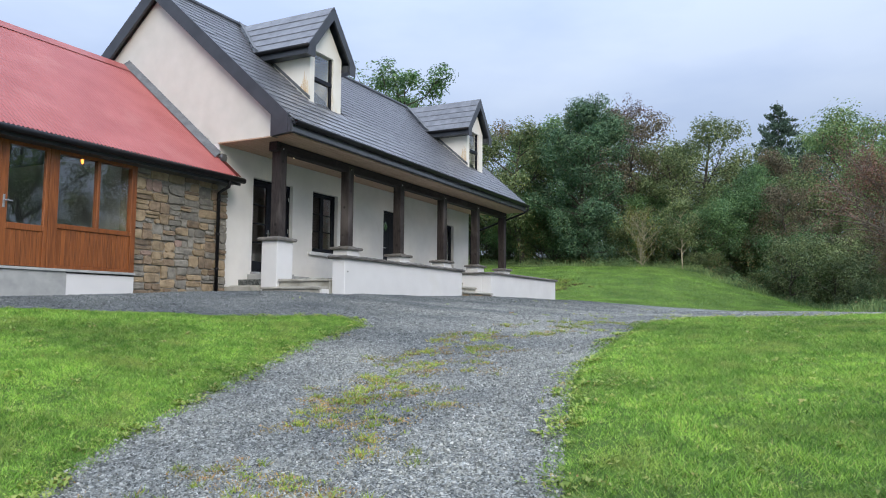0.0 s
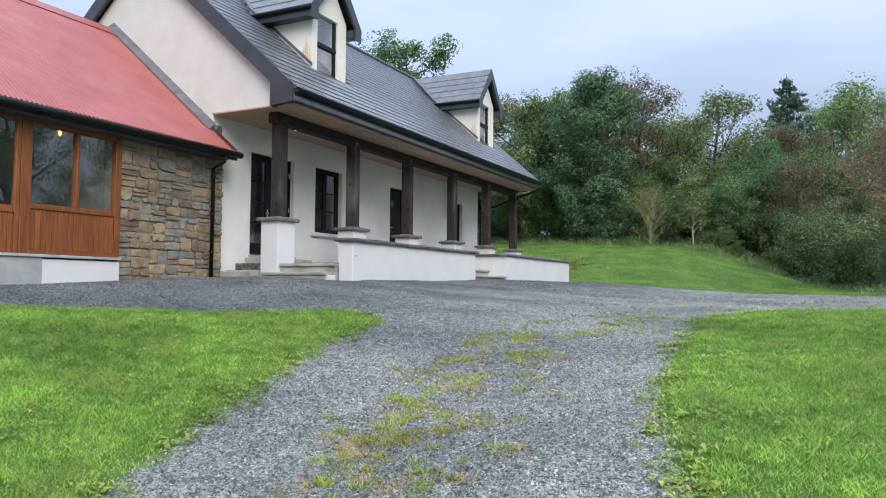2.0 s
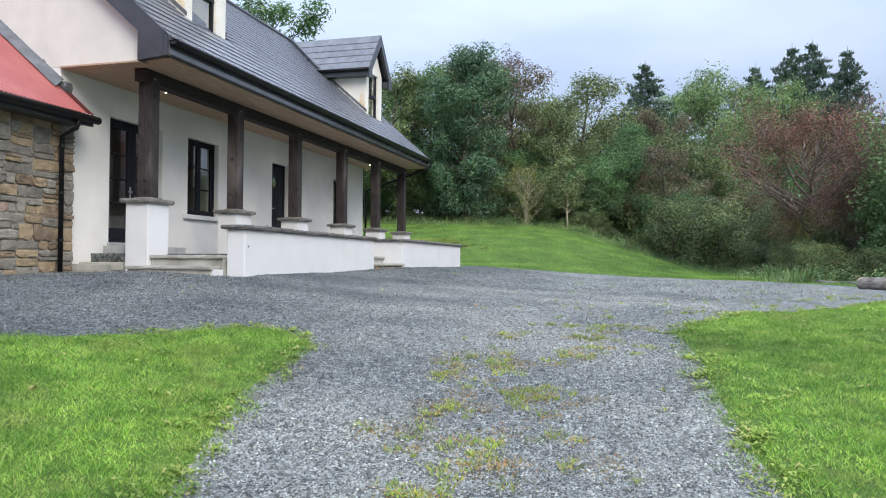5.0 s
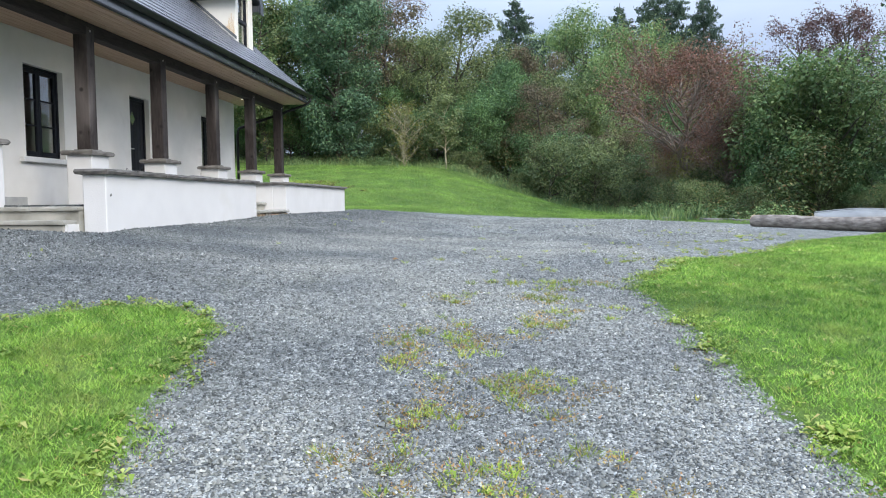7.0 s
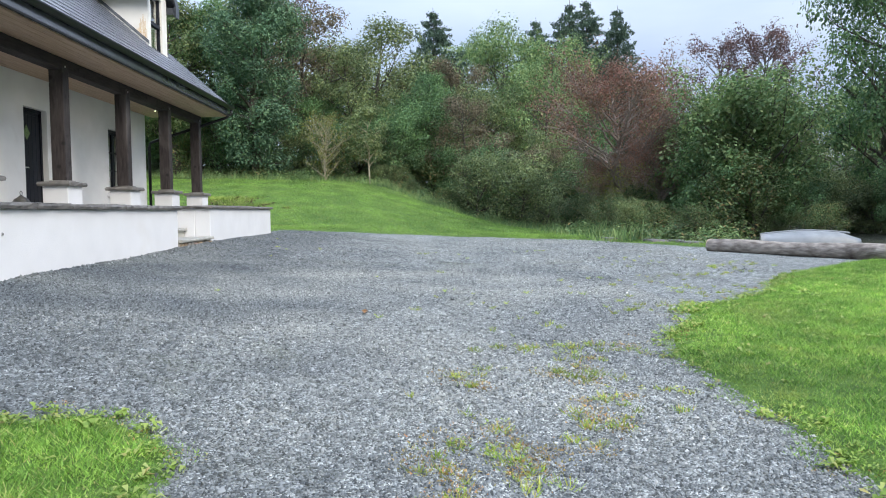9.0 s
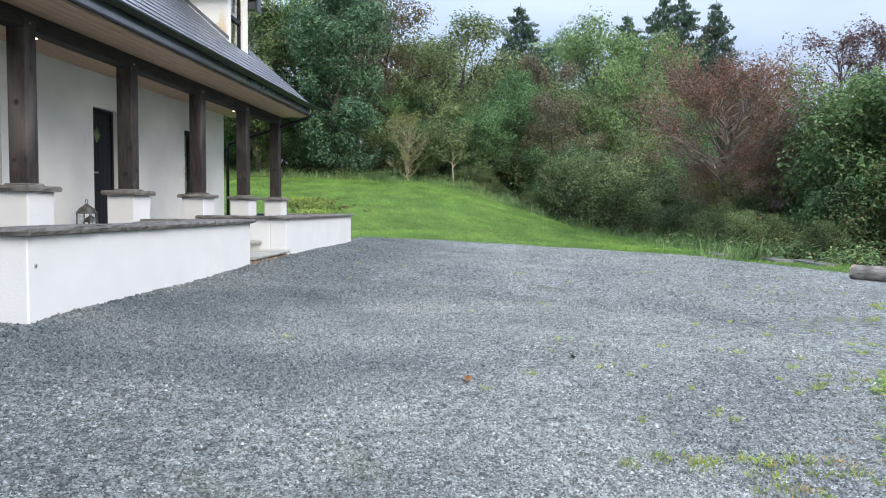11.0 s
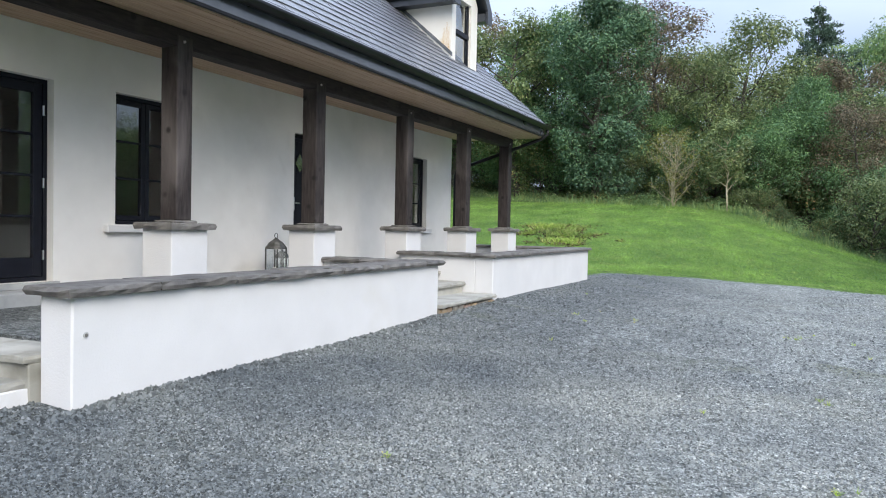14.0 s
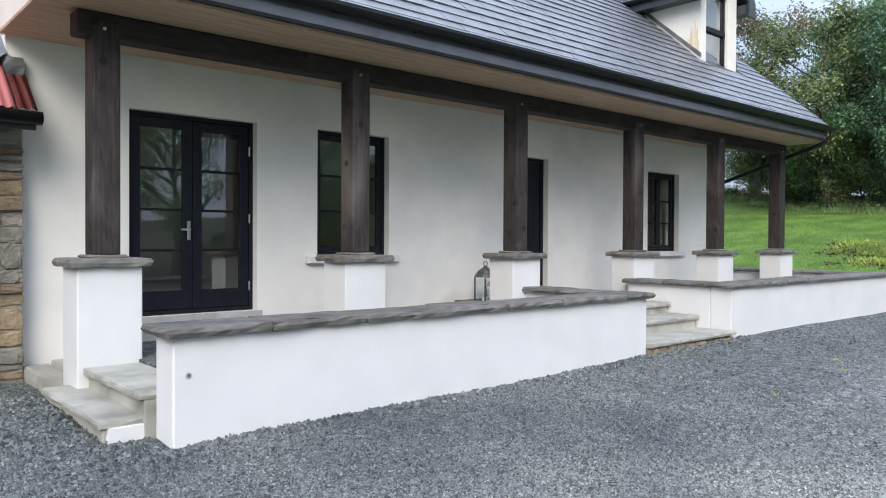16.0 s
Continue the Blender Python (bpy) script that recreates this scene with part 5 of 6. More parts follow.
WOOD = [(T_OLIVE, 33, 6.5, 0.95), (T_RUSSET, 36, 12, 0.95), (T_OLIVE, 36, -2.6, 0.72), (T_GREEN, 36, -7.5, 0.62), (T_RUSSET, 33.5, -9.5, 0.62), (T_OLIVE, 44, 4, 1.05),
        (T_WILLOW, 54, -18, 0.95), (T_OLIVE, 38, -11, 0.75), (T_RUSSET, 41, -8.5, 0.82), (T_GREEN, 48, -8, 0.86), (T_WILLOW, 37, -15, 0.62), (T_GREEN, 31, -16, 0.55), (T_OLIVE, 28.5, -13.8, 0.5),
        (T_FIR, 60, -20.8, 1.0), (T_FIR, 59, -25.0, 0.9), (T_FIR, 62, -18.0, 0.93), (T_FIR, 63, -23, 0.95), (T_OLIVE, 50, 0, 1.0), (T_GREEN, 46, 11, 1.0), (T_OLIVE, 56, -5, 1.0), (T_RUSSET, 50, -14, 0.85),
        (T_OLIVE, 44, -19, 0.72), (T_SPARSE, 26.5, -21.5, 0.72), (T_SPARSE, 23.5, -22.3, 0.7), (T_SPARSE, 25, -22.8, 0.62), (T_OLIVE, 34, -22, 0.6), (T_OLIVE, 21, -26.5, 0.5), (T_OLIVE, 17, -28.5, 0.7), (T_GREEN, 14.6, -22.3, 0.85),
        (T_WILLOW, 8.3, -23.2, 0.75), (T_GREEN, 6, -27, 0.9), (T_OLIVE, 28, -29, 0.7), (T_ASH, 31, 14, 0.9), (T_OLIVE, 26, 20, 0.8), (T_GREEN, 40, 20, 1.0), (T_RUSSET, 30, 26, 0.9),
        (T_OLIVE, 48, 22, 1.0), (T_WILLOW, 70, -12, 1.0), (T_GREEN, 70, -2, 1.05), (T_OLIVE, 72, 10, 1.1), (T_GREEN, 66, -30, 0.9), (T_OLIVE, 52, -28, 0.8), (T_OLIVE, 42, -30, 0.75), (T_RUSSET, 25, -18.2, 0.5)]
rt = random.Random(77)
for ob, x, y, s in WOOD:
    put(ob, x, y, s * rt.uniform(0.95, 1.05), rt.uniform(0, 360), s * rt.uniform(1.04, 1.2))
# trees across the drive, seen in the window panes
for ob, x, y, s in [(T_GREEN, -30, -24, 1.0), (T_OLIVE, -22, -31, 1.0), (T_ASH, -13, -34, 1.0), (T_GREEN, -5, -37, 0.9), (T_OLIVE, -37, -14, 1.0), (T_WILLOW, 4, -40, 0.9), (T_OLIVE, -40, -3, 0.95), (T_GREEN, -29, -36, 1.0)]:
    put(ob, x, y, s, rt.uniform(0, 360))
# scrub along the foot of the wood
EDGE = [(8.0, -19.0), (12.5, -17.2), (16.5, -16.4), (22, -14.4), (27, -10.6), (29.6, -5.4), (30.6, 1.8), (34, 8), (39, 16)]
k = 0
for (ax, ay), (bx, by) in zip(EDGE, EDGE[1:]):
    n = int(math.hypot(bx - ax, by - ay) / 0.85)
    for i in range(n):
        f = (i + rt.random()) / n
        for depth in (0.0, 1.9, 4.2):
            nx, ny = (by - ay), -(bx - ax)
            l = math.hypot(nx, ny)
            o = depth + rt.uniform(-0.5, 0.9)
            x, y = ax + f * (bx - ax) + nx / l * o, ay + f * (by - ay) + ny / l * o
            if math.hypot(x - 18.2, y + 14.5) < 2.2 and x < 19.5 or math.hypot(x - 30.6, y + 6.9) < 1.9 and depth:
                continue
            ob = rt.choice([B_BUSH, B_LAUREL, B_OLIVE, B_LAUREL, B_BUSH] if depth else [B_BUSH, B_BUSH, B_OLIVE])
            if rt.random() < (0.55 if depth < 1 else 0.5 if depth < 3 else 0.25):
                continue
            s = rt.uniform(0.25, 0.5) if depth == 0 else rt.uniform(0.65, 1.05) * (0.75 if x < 19 else 1.0)
            put(ob, x, y, s, rt.uniform(0, 360), s * rt.uniform(0.8, 1.15))
for ob, x, y, s in [(B_OLIVE, 25.6, -11.6, 1.05), (B_OLIVE, 24.2, -12.6, 0.8), (B_WILLOW, 15.6, -17.0, 1.1), (B_WILLOW, 14.2, -18.0, 1.15), (B_OLIVE, 15.6, -18.2, 1.3), (B_WILLOW, 18.4, -17.4, 0.85), (B_LAUREL, 15.0, -16.6, 0.75), (B_BUSH, 13.4, -17.2, 0.9), (B_LAUREL, 34.5, -7.0, 1.3), (B_LAUREL, 35.5, -5.6, 1.2), (B_BUSH, 34.2, -8.4, 1.2), (B_LAUREL, 30.5, -11, 1.0), (B_LAUREL, 32, -5.4, 0.95), (B_BUSH, 31, -3, 0.9), (T_RED, 17.4, -15.6, 0.55), (T_RED, 19.4, -14.4, 0.5), (B_TWIG, 18.6, -14.0, 0.7), (B_TWIG, 17.5, -14.7, 0.75), (B_BUSH, 17.2, -14.9, 0.6), (B_OLIVE, 18.9, -13.7, 0.45), (B_BUSH, 11, -14.6, 0.35), (B_BUSH, 12.4, -13.9, 0.4), (B_OLIVE, 14, -13.5, 0.38), (B_BUSH, 15.4, -13.3, 0.42), (B_BUSH, 16.4, -13.8, 0.5), (B_BUSH, 20.5, -13.3, 0.5), (B_OLIVE, 21.8, -13.0, 0.45), (T_RUSSET, 27.5, -13.4, 0.42), (T_RUSSET, 31, -11.5, 0.5), (B_LAUREL, 32.6, 4.2, 1.05), (B_LAUREL, 33.6, 6.4, 1.2), (B_BUSH, 33.0, 5.4, 1.1), (B_LAUREL, 35.2, 8.6, 1.25), (B_LAUREL, 34.6, 7.4, 1.0), (B_BUSH, 36.2, 10.6, 1.3), (B_LAUREL, 37.4, 12.4, 1.2)]:
    put(ob, x, y, s, rt.uniform(0, 360))

# rough grass and weeds along the foot of the wood
def rough_strip(n, seed, h, w, leafm, name, label):
    r = np.random.RandomState(seed)
    line = np.array([(11.0, -13.5), (12.5, -13.0), (16.0, -12.8), (22, -12.9), (26.8, -9.9), (29.0, -5.2), (29.9, 2), (33.4, 8), (38.4, 16)])
    seg = np.linalg.norm(np.diff(line, axis=0), axis=1)
    k = r.choice(len(seg), n, p=seg / seg.sum())
    f = r.uniform(0, 1, n)[:, None]
    p = line[k] * (1 - f) + line[k + 1] * f
    d = (line[k + 1] - line[k]) / seg[k][:, None]
    off = r.normal(0.2, 0.55, n)
    x, y = p[:, 0] + d[:, 1] * off, p[:, 1] - d[:, 0] * off
    lump = np.array([0.5 + 0.9 * max(0.0, noise.noise((a * 0.8, b * 0.8, 6)) + 0.35) for a, b in zip(x, y)])
    z = np.array([ground_z(a, b) for a, b in zip(x, y)])
    hh = h * lump * r.uniform(0.35, 1.2, n)
    a, b = r.uniform(0, 6.283, n), r.uniform(0, 6.283, n)
    ww = w * r.uniform(0.5, 1.4, n) / 2
    ln = hh * r.uniform(0.1, 0.7, n)
    p0 = np.stack([x - np.cos(a) * ww, y - np.sin(a) * ww, z - 0.02], 1)
    p1 = np.stack([x + np.cos(a) * ww, y + np.sin(a) * ww, z - 0.02], 1)
    p2 = np.stack([x + np.cos(b) * ln, y + np.sin(b) * ln, z + hh], 1)
    return tagged(new(name, soup(name, np.stack([p0, p1, p2], 1).reshape(-1, 3), None, leafm, 3)), label, "weeds", kind="stuff")


rough_strip(30000, 61, 0.2, 0.03, L_WILLOW, "rough_grass", "rough uncut grass and nettles below the wood")
rough_strip(9000, 62, 0.42, 0.05, L_WILLOW, "tall_weeds", "tall dull weeds along the foot of the wood")
rough_strip(5000, 63, 0.3, 0.018, L_YELLOW, "dry_grass", "straw-coloured seeded grass stems below the wood")


def undergrowth(n, seed, leafm, name, label):
    """Ferns and brambles heaped unevenly along the foot of the wood."""
    r = np.random.RandomState(seed)
    line = np.array([(9.5, -15.0), (12.5, -13.9), (16.0, -13.4), (22, -13.6), (27.3, -10.3), (29.6, -5.4), (30.6, 2), (34, 8), (38.8, 16)])
    seg = np.linalg.norm(np.diff(line, axis=0), axis=1)
    heaps = 190
    k = r.choice(len(seg), heaps, p=seg / seg.sum())
    f = r.uniform(0, 1, heaps)[:, None]
    p = line[k] * (1 - f) + line[k + 1] * f
    d = (line[k + 1] - line[k]) / seg[k][:, None]
    off = r.normal(0.1, 0.6, heaps)
    hx, hy = p[:, 0] + d[:, 1] * off, p[:, 1] - d[:, 0] * off
    hr = r.uniform(0.3, 0.75, heaps)
    pick = r.choice(heaps, n, p=hr ** 2 / (hr ** 2).sum())
    way = r.normal(size=(n, 3))
    way[:, 2] = np.abs(way[:, 2])
    way /= np.linalg.norm(way, axis=1)[:, None]
    out = way * (hr[pick] * r.uniform(0.5, 1.05, n))[:, None]
    x, y = hx[pick] + out[:, 0], hy[pick] + out[:, 1]
    z = np.array([ground_z(a, b) for a, b in zip(hx, hy)])[pick] + out[:, 2] * 0.85
    facing = way * 0.7 + np.array([0, 0, 0.8]) + r.normal(0, 0.4, (n, 3))
    v = leaf_quads(np.stack([x, y, z], 1), seed + 1, 0.11, 0.5, 0.6, facing)
    return tagged(new(name, soup(name, v, None, leafm)), label, "weeds", kind="stuff")


undergrowth(16000, 64, L_WILLOW, "undergrowth", "light green ferns and nettles below the wood")
undergrowth(16000, 66, L_BRAMBLE, "undergrowth", "low bramble leaves heaped below the wood")

# ---- log and upturned boat at the yard's edge ----
def log_thing(ax, ay, bx, by, r0):
    e = thing("log", ((ax + bx) / 2, (ay + by) / 2, ground_z(ax, ay)), "weathered barkless tree trunk lying along the gravel's edge", "log")
    rl = random.Random(4)
    n, sides = 18, 16
    bm = bmesh.new()
    d = Vector((bx - ax, by - ay, 0))
    side = Vector((-d.y, d.x, 0)).normalized()
    rings = []
    za, zb = ground_z(ax, ay), ground_z(bx, by)
    for i in range(n + 1):
        f = i / n
        rr_ = r0 * (0.92 + 0.1 * f + 0.05 * math.sin(f * 9))
        c = Vector((ax, ay, za + (zb - za) * f + rr_ - 0.03)) + d * f
        rings.append([bm.verts.new(c + (side * math.cos(a) + Vector((0, 0, 1)) * math.sin(a)) * rr_ * (1 + 0.05 * noise.noise((math.cos(a) * 2, math.sin(a) * 2, f * 7)))) for a in [2 * math.pi * k / sides for k in range(sides)]])
    for a, b in zip(rings, rings[1:]):
        for k in range(sides):
            bm.faces.new((a[k], a[(k + 1) % sides], b[(k + 1) % sides], b[k]))
    part("stem", bm, M_LOG, e, "", True)
    for ring, nm in ((0, 1), (-1, -1)):
        bm = bmesh.new()
        f = 0 if ring == 0 else 1
        c = Vector((ax, ay, 0)) + d * f + d.normalized() * (0.008 if f else -0.008)
        rad = r0 * (0.92 + 0.1 * f) * 0.97
        add_tube(bm, [c + Vector((0, 0, (zb if f else za) + r0 * 0.95 - 0.02)), c + Vector((0, 0, (zb if f else za) + r0 * 0.95 - 0.02)) - d.normalized() * nm * -0.02], rad, 16)
        part("sawn_end", bm, M_LOGEND, e, "pale cracked sawn end")
    return e


log_thing(6.25, -13.15, 3.2, -15.1, 0.15)


def boat(cx, cy, length, wide, high, turn):
    e = thing("upturned_boat", (cx, cy, ground_z(cx, cy)), "light grey upturned boat hull lying behind the log", "boat")
    bm = bmesh.new()
    n, sides = 14, 10
    m = pose(cx, cy, ground_z(cx, cy), 0, 0, turn)
    rows = []
    for i in range(n + 1):
        f = i / n
        w = wide * 0.5 * (math.sin(math.pi * min(1, 0.06 + f * 0.72)) ** 0.6)
        h = high * (0.7 + 0.3 * math.sin(math.pi * f)) * (1 - 0.5 * max(0, 0.18 - f) / 0.18)
        rows.append([bm.verts.new(m @ Vector((length * (f - 0.5), -w * math.cos(math.pi * k / sides), 0.02 + h * math.sin(math.pi * k / sides) ** 0.7))) for k in range(sides + 1)])
    for a, b in zip(rows, rows[1:]):
        for k in range(sides):
            bm.faces.new((a[k], a[k + 1], b[k + 1], b[k]))
    bm.faces.new(rows[0])
    bm.faces.new(rows[-1][::-1])
    part("hull", bm, M_BOAT, e, "", True)
    keel = [m @ Vector((length * (f - 0.5), 0, 0.03 + high * (0.7 + 0.3 * math.sin(math.pi * f)))) for f in [i / 10 for i in range(1, 11)]]
    part("keel", tube(keel, 0.025, 6), M_BOAT, e)
    part("gunwale", tube([m @ Vector((length * (i / 12 - 0.5), -wide * 0.5 * (math.sin(math.pi * min(1, 0.06 + i / 12 * 0.72)) ** 0.6) - 0.02, 0.05)) for i in range(13)], 0.03, 6), M_DARK, e)


boat(8.6, -16.5, 2.2, 1.0, 0.3, 68)


# ---- pieces: rubble stones, slates, turf, gravel ----
def rubble(x0, x1, z0, z1, seed):
    """Splits a rectangle into uneven stones."""
    r = random.Random(seed)
    out, todo = [], [(x0, x1, z0, z1)]
    while todo:
        a, b, c, d = todo.pop()
        w, h = b - a, d - c
        if w * h < r.uniform(0.014, 0.1) and w < 0.5 and h < 0.32 or (w < 0.13 and h < 0.13):
            out.append((a, b, c, d))
            continue
        f = r.uniform(0.33, 0.67)
        if w / h > r.uniform(1.1, 3.2):
            m = a + w * f
            todo += [(a, m, c, d), (m, b, c, d)]
        else:
            m = c + h * f
            todo += [(a, b, c, m), (a, b, m, d)]
    return out


def stone_mesh(a, b, c, d, y, seed):
    r = random.Random(seed)
    g = 0.006
    a, b, c, d = a + g, b - g, c + g, d - g
    w, h = b - a, d - c
    bm = bmesh.new()
    ring = []
    for i in range(12):
        t = i / 12 * 4
        k, f = int(t), t - int(t)
        x, z = [(a + f * w, c), (b, c + f * h), (b - f * w, d), (a, d - f * h)][k]
        j = 0.13 * min(w, h)
        cx, cz = (a + b) / 2, (c + d) / 2
        pull = r.uniform(0.04, 0.16) if f < 0.01 else 0.0
        ring.append((x + (cx - x) * pull + r.uniform(-j, j) * 0.6, z + (cz - z) * pull + r.uniform(-j, j) * 0.6))
    out = r.uniform(0.012, 0.05)
    cx, cz = (a + b) / 2, (c + d) / 2
    rows = []
    for yy, k in ((y + 0.1, 0.0), (y - out * 0.7, 0.0), (y - out, 0.06), (y - out - 0.004, 0.35)):
        rows.append([bm.verts.new((x + (cx - x) * k, yy + r.uniform(-0.006, 0.006), z + (cz - z) * k)) for x, z in ring])
    for p, q in zip(rows, rows[1:]):
        for i in range(12):
            bm.faces.new((p[i], p[(i + 1) % 12], q[(i + 1) % 12], q[i]))
    bm.faces.new(rows[-1])
    bmesh.ops.recalc_face_normals(bm, faces=bm.faces)
    return bm


rs = random.Random(14)
for i, (a, b, c, d) in enumerate(rubble(-4.69, -2.33, -0.05, 2.3, 21)):
    part("stone", stone_mesh(a, b, c, d, AY + 0.055, 300 + i), rs.choices(M_STONES, (5, 4.5, 4, 0.6))[0], stone_wall)

# slates: the lowest courses singly, the rest joined
ANG = math.atan(PITCH)
SL_W, SL_L, GAUGE = 0.3, 0.36, 0.222
up = Vector((0, math.cos(ANG), math.sin(ANG)))
nrm = Vector((0, -math.sin(ANG), math.cos(ANG)))
eave = Vector((0, EAVE_Y - 0.06, roof_z(EAVE_Y - 0.06) - 0.03))


def slate_corners(w):
    c = []
    for x in (-w / 2 + 0.002, w / 2 - 0.002):
        for s, l in ((0, 0.019), (SL_L, -0.004)):
            for t in (0, 0.008):
                p = up * s + nrm * (l + t)
                c.append((x, p.y, p.z))
    return c


FACES = [(0, 1, 3, 2), (4, 6, 7, 5), (0, 4, 5, 1), (2, 3, 7, 6), (1, 5, 7, 3), (0, 2, 6, 4)]
slate_me = bpy.data.meshes.new("slate")
slate_me.from_pydata(slate_corners(SL_W), [], FACES)
slate_me.materials.append(M_SLATE)
fv, ff = [], []
rs = random.Random(8)
off = world_at(roof)
k = 0
while k * GAUGE < (RIDGE_Y - EAVE_Y) / math.cos(ANG) - 0.05:
    base = eave + up * (k * GAUGE)
    x = RX0 + 0.04 + (SL_W / 2 if k % 2 else 0.0)
    if k % 2:
        x -= SL_W / 2
        first_half = True
    else:
        first_half = False
    while x < RX1 - 0.08:
        w = SL_W / 2 if first_half else min(SL_W, RX1 - 0.04 - x)
        first_half = False
        c = Vector((x + w / 2, base.y, base.z)) + nrm * rs.uniform(-0.002, 0.003)
        x += w
        mid = c + up * 0.15
        if any(abs(mid.x - cx) < 0.6 and mid.y > -1.12 and mid.y < 0.3 for cx in (D1, D2)):
            continue
        if k < 7 and abs(w - SL_W) < 0.001:
            ob = new("slate", slate_me)
            ob.parent, ob.location = roof, c - off
        else:
            n = len(fv)
            fv += [tuple(c + Vector(q)) for q in slate_corners(w)]
            ff += [tuple(i + n for i in f) for f in FACES]
    k += 1
me = bpy.data.meshes.new("slate_field")
me.from_pydata(fv, [], ff)
M_SLATE2 = surf("roof_slate_upper", (0.1, 0.106, 0.119), (0.16, 0.168, 0.184), 5, 0.34, 0.12, 35, 0.003, (0.15, 0.155, 0.16), 1.4, 0.6)
nt = M_SLATE2.node_tree
g = nt.nodes.new("ShaderNodeNewGeometry")
hv = nt.nodes.new("ShaderNodeHueSaturation")
mr = nt.nodes.new("ShaderNodeMapRange")
mr.inputs["To Min"].default_value, mr.inputs["To Max"].default_value = 0.92, 1.08
pb = nt.nodes["Principled BSDF"]
src = pb.inputs["Base Color"].links[0].from_socket
nt.links.new(g.outputs["Random Per Island"], mr.inputs["Value"])
nt.links.new(mr.outputs["Result"], hv.inputs["Value"])
nt.links.new(src, hv.inputs["Color"])
nt.links.new(hv.outputs["Color"], pb.inputs["Base Color"])
me.materials.append(M_SLATE2)
sf = hang(new("slate_field", me), roof)
tagged(sf, kind="stuff")


# turf
def height_at(x, y, d):
    z = np.array([ground_z(a, b) + noise.noise((a * 1.3, b * 1.3, 0.3)) * 0.012 + noise.noise((a * 0.35, b * 0.35, 4)) * 0.03 for a, b in zip(x, y)])
    return z + np.clip(d, 0, 0.25) * 0.12


def blades(n, xr, yr, h, w, seed, lo=-0.12, soft_edge=0.25):
    r = np.random.RandomState(seed)
    x, y = r.uniform(*xr, n), r.uniform(*yr, n)
    d = turf_at(x, y)
    wig = np.array([noise.noise((a * 2.2, b * 2.2, 7)) * 0.16 + noise.noise((a * 7, b * 7, 2)) * 0.09 for a, b in zip(x, y)])
    keep = (d + wig > lo + r.uniform(0, soft_edge, n)) & (edge_distance(WOOD_EDGE, x, y) < 0.35)
    x, y, d = x[keep], y[keep], d[keep]
    n = len(x)
    z = height_at(x, y, d)
    a = r.uniform(0, 2 * np.pi, n)
    tuft = np.array([1 + 0.75 * noise.noise((p * 5, q * 5, 21)) + 0.5 * noise.noise((p * 1.4, q * 1.4, 8)) for p, q in zip(x, y)])
    hh = h * r.uniform(0.5, 1.3, n) * np.clip(0.55 + d * 0.7, 0.5, 1) * np.clip(tuft, 0.35, 1.8)
    lean = hh * r.uniform(0.3, 1.9, n)
    b = r.uniform(0, 2 * np.pi, n)
    ww = w * r.uniform(0.6, 1.3, n) / 2
    p0 = np.stack([x - np.cos(a) * ww, y - np.sin(a) * ww, z - 0.004], 1)
    p1 = np.stack([x + np.cos(a) * ww, y + np.sin(a) * ww, z - 0.004], 1)
    p2 = np.stack([x + np.cos(b) * lean, y + np.sin(b) * lean, z + hh], 1)
    return np.stack([p0, p1, p2], 1).reshape(-1, 3)


v = np.concatenate([blades(480000, (-13, -5.2), (-9, -2.2), 0.03, 0.008, 1), blades(640000, (-12.6, 3), (-15.5, -8.7), 0.03, 0.008, 2)])
tagged(new("lawn_grass", soup("lawn_grass", v, None, L_GRASS, 3)), "bright green mown lawn grass beside the drive", "grass", kind="stuff")
v = np.concatenate([blades(210000, (10.8, 30), (-14, 10), 0.042, 0.022, 3), blades(30000, (3, 16), (-18, -9), 0.07, 0.02, 4), blades(60000, (-24, 0), (-30, -15), 0.08, 0.03, 5), blades(30000, (-24, -13), (-12, 2), 0.08, 0.03, 6)])
tagged(new("lawn_grass", soup("lawn_grass", v, None, L_BANK, 3)), "green grass bank rising to the wood", "grass", kind="stuff")


def clumps(rows, seed, blade_n, h, w, mat_leaf, name, label):
    """Low tufts at (x, y, radius)."""
    r = np.random.RandomState(seed)
    out = []
    for x, y, rad in rows:
        n = int(blade_n * rad / 0.08)
        bx, by = x + r.normal(0, rad, n), y + r.normal(0, rad, n)
        z = height_at(bx, by, turf_at(bx, by))
        a, b = r.uniform(0, 6.283, n), np.arctan2(by - y, bx - x) + r.normal(0, 0.8, n)
        hh = h * r.uniform(0.4, 1.3, n)
        ww = w * r.uniform(0.6, 1.5, n) / 2
        ln = hh * r.uniform(0.3, 1.4, n)
        p0 = np.stack([bx - np.cos(a) * ww, by - np.sin(a) * ww, z], 1)
        p1 = np.stack([bx + np.cos(a) * ww, by + np.sin(a) * ww, z], 1)
        p2 = np.stack([bx + np.cos(b) * ln, by + np.sin(b) * ln, z + hh], 1)
        out.append(np.stack([p0, p1, p2], 1).reshape(-1, 3))
    return tagged(new(name, soup(name, np.concatenate(out), None, mat_leaf, 3)), label, "weeds", kind="stuff")


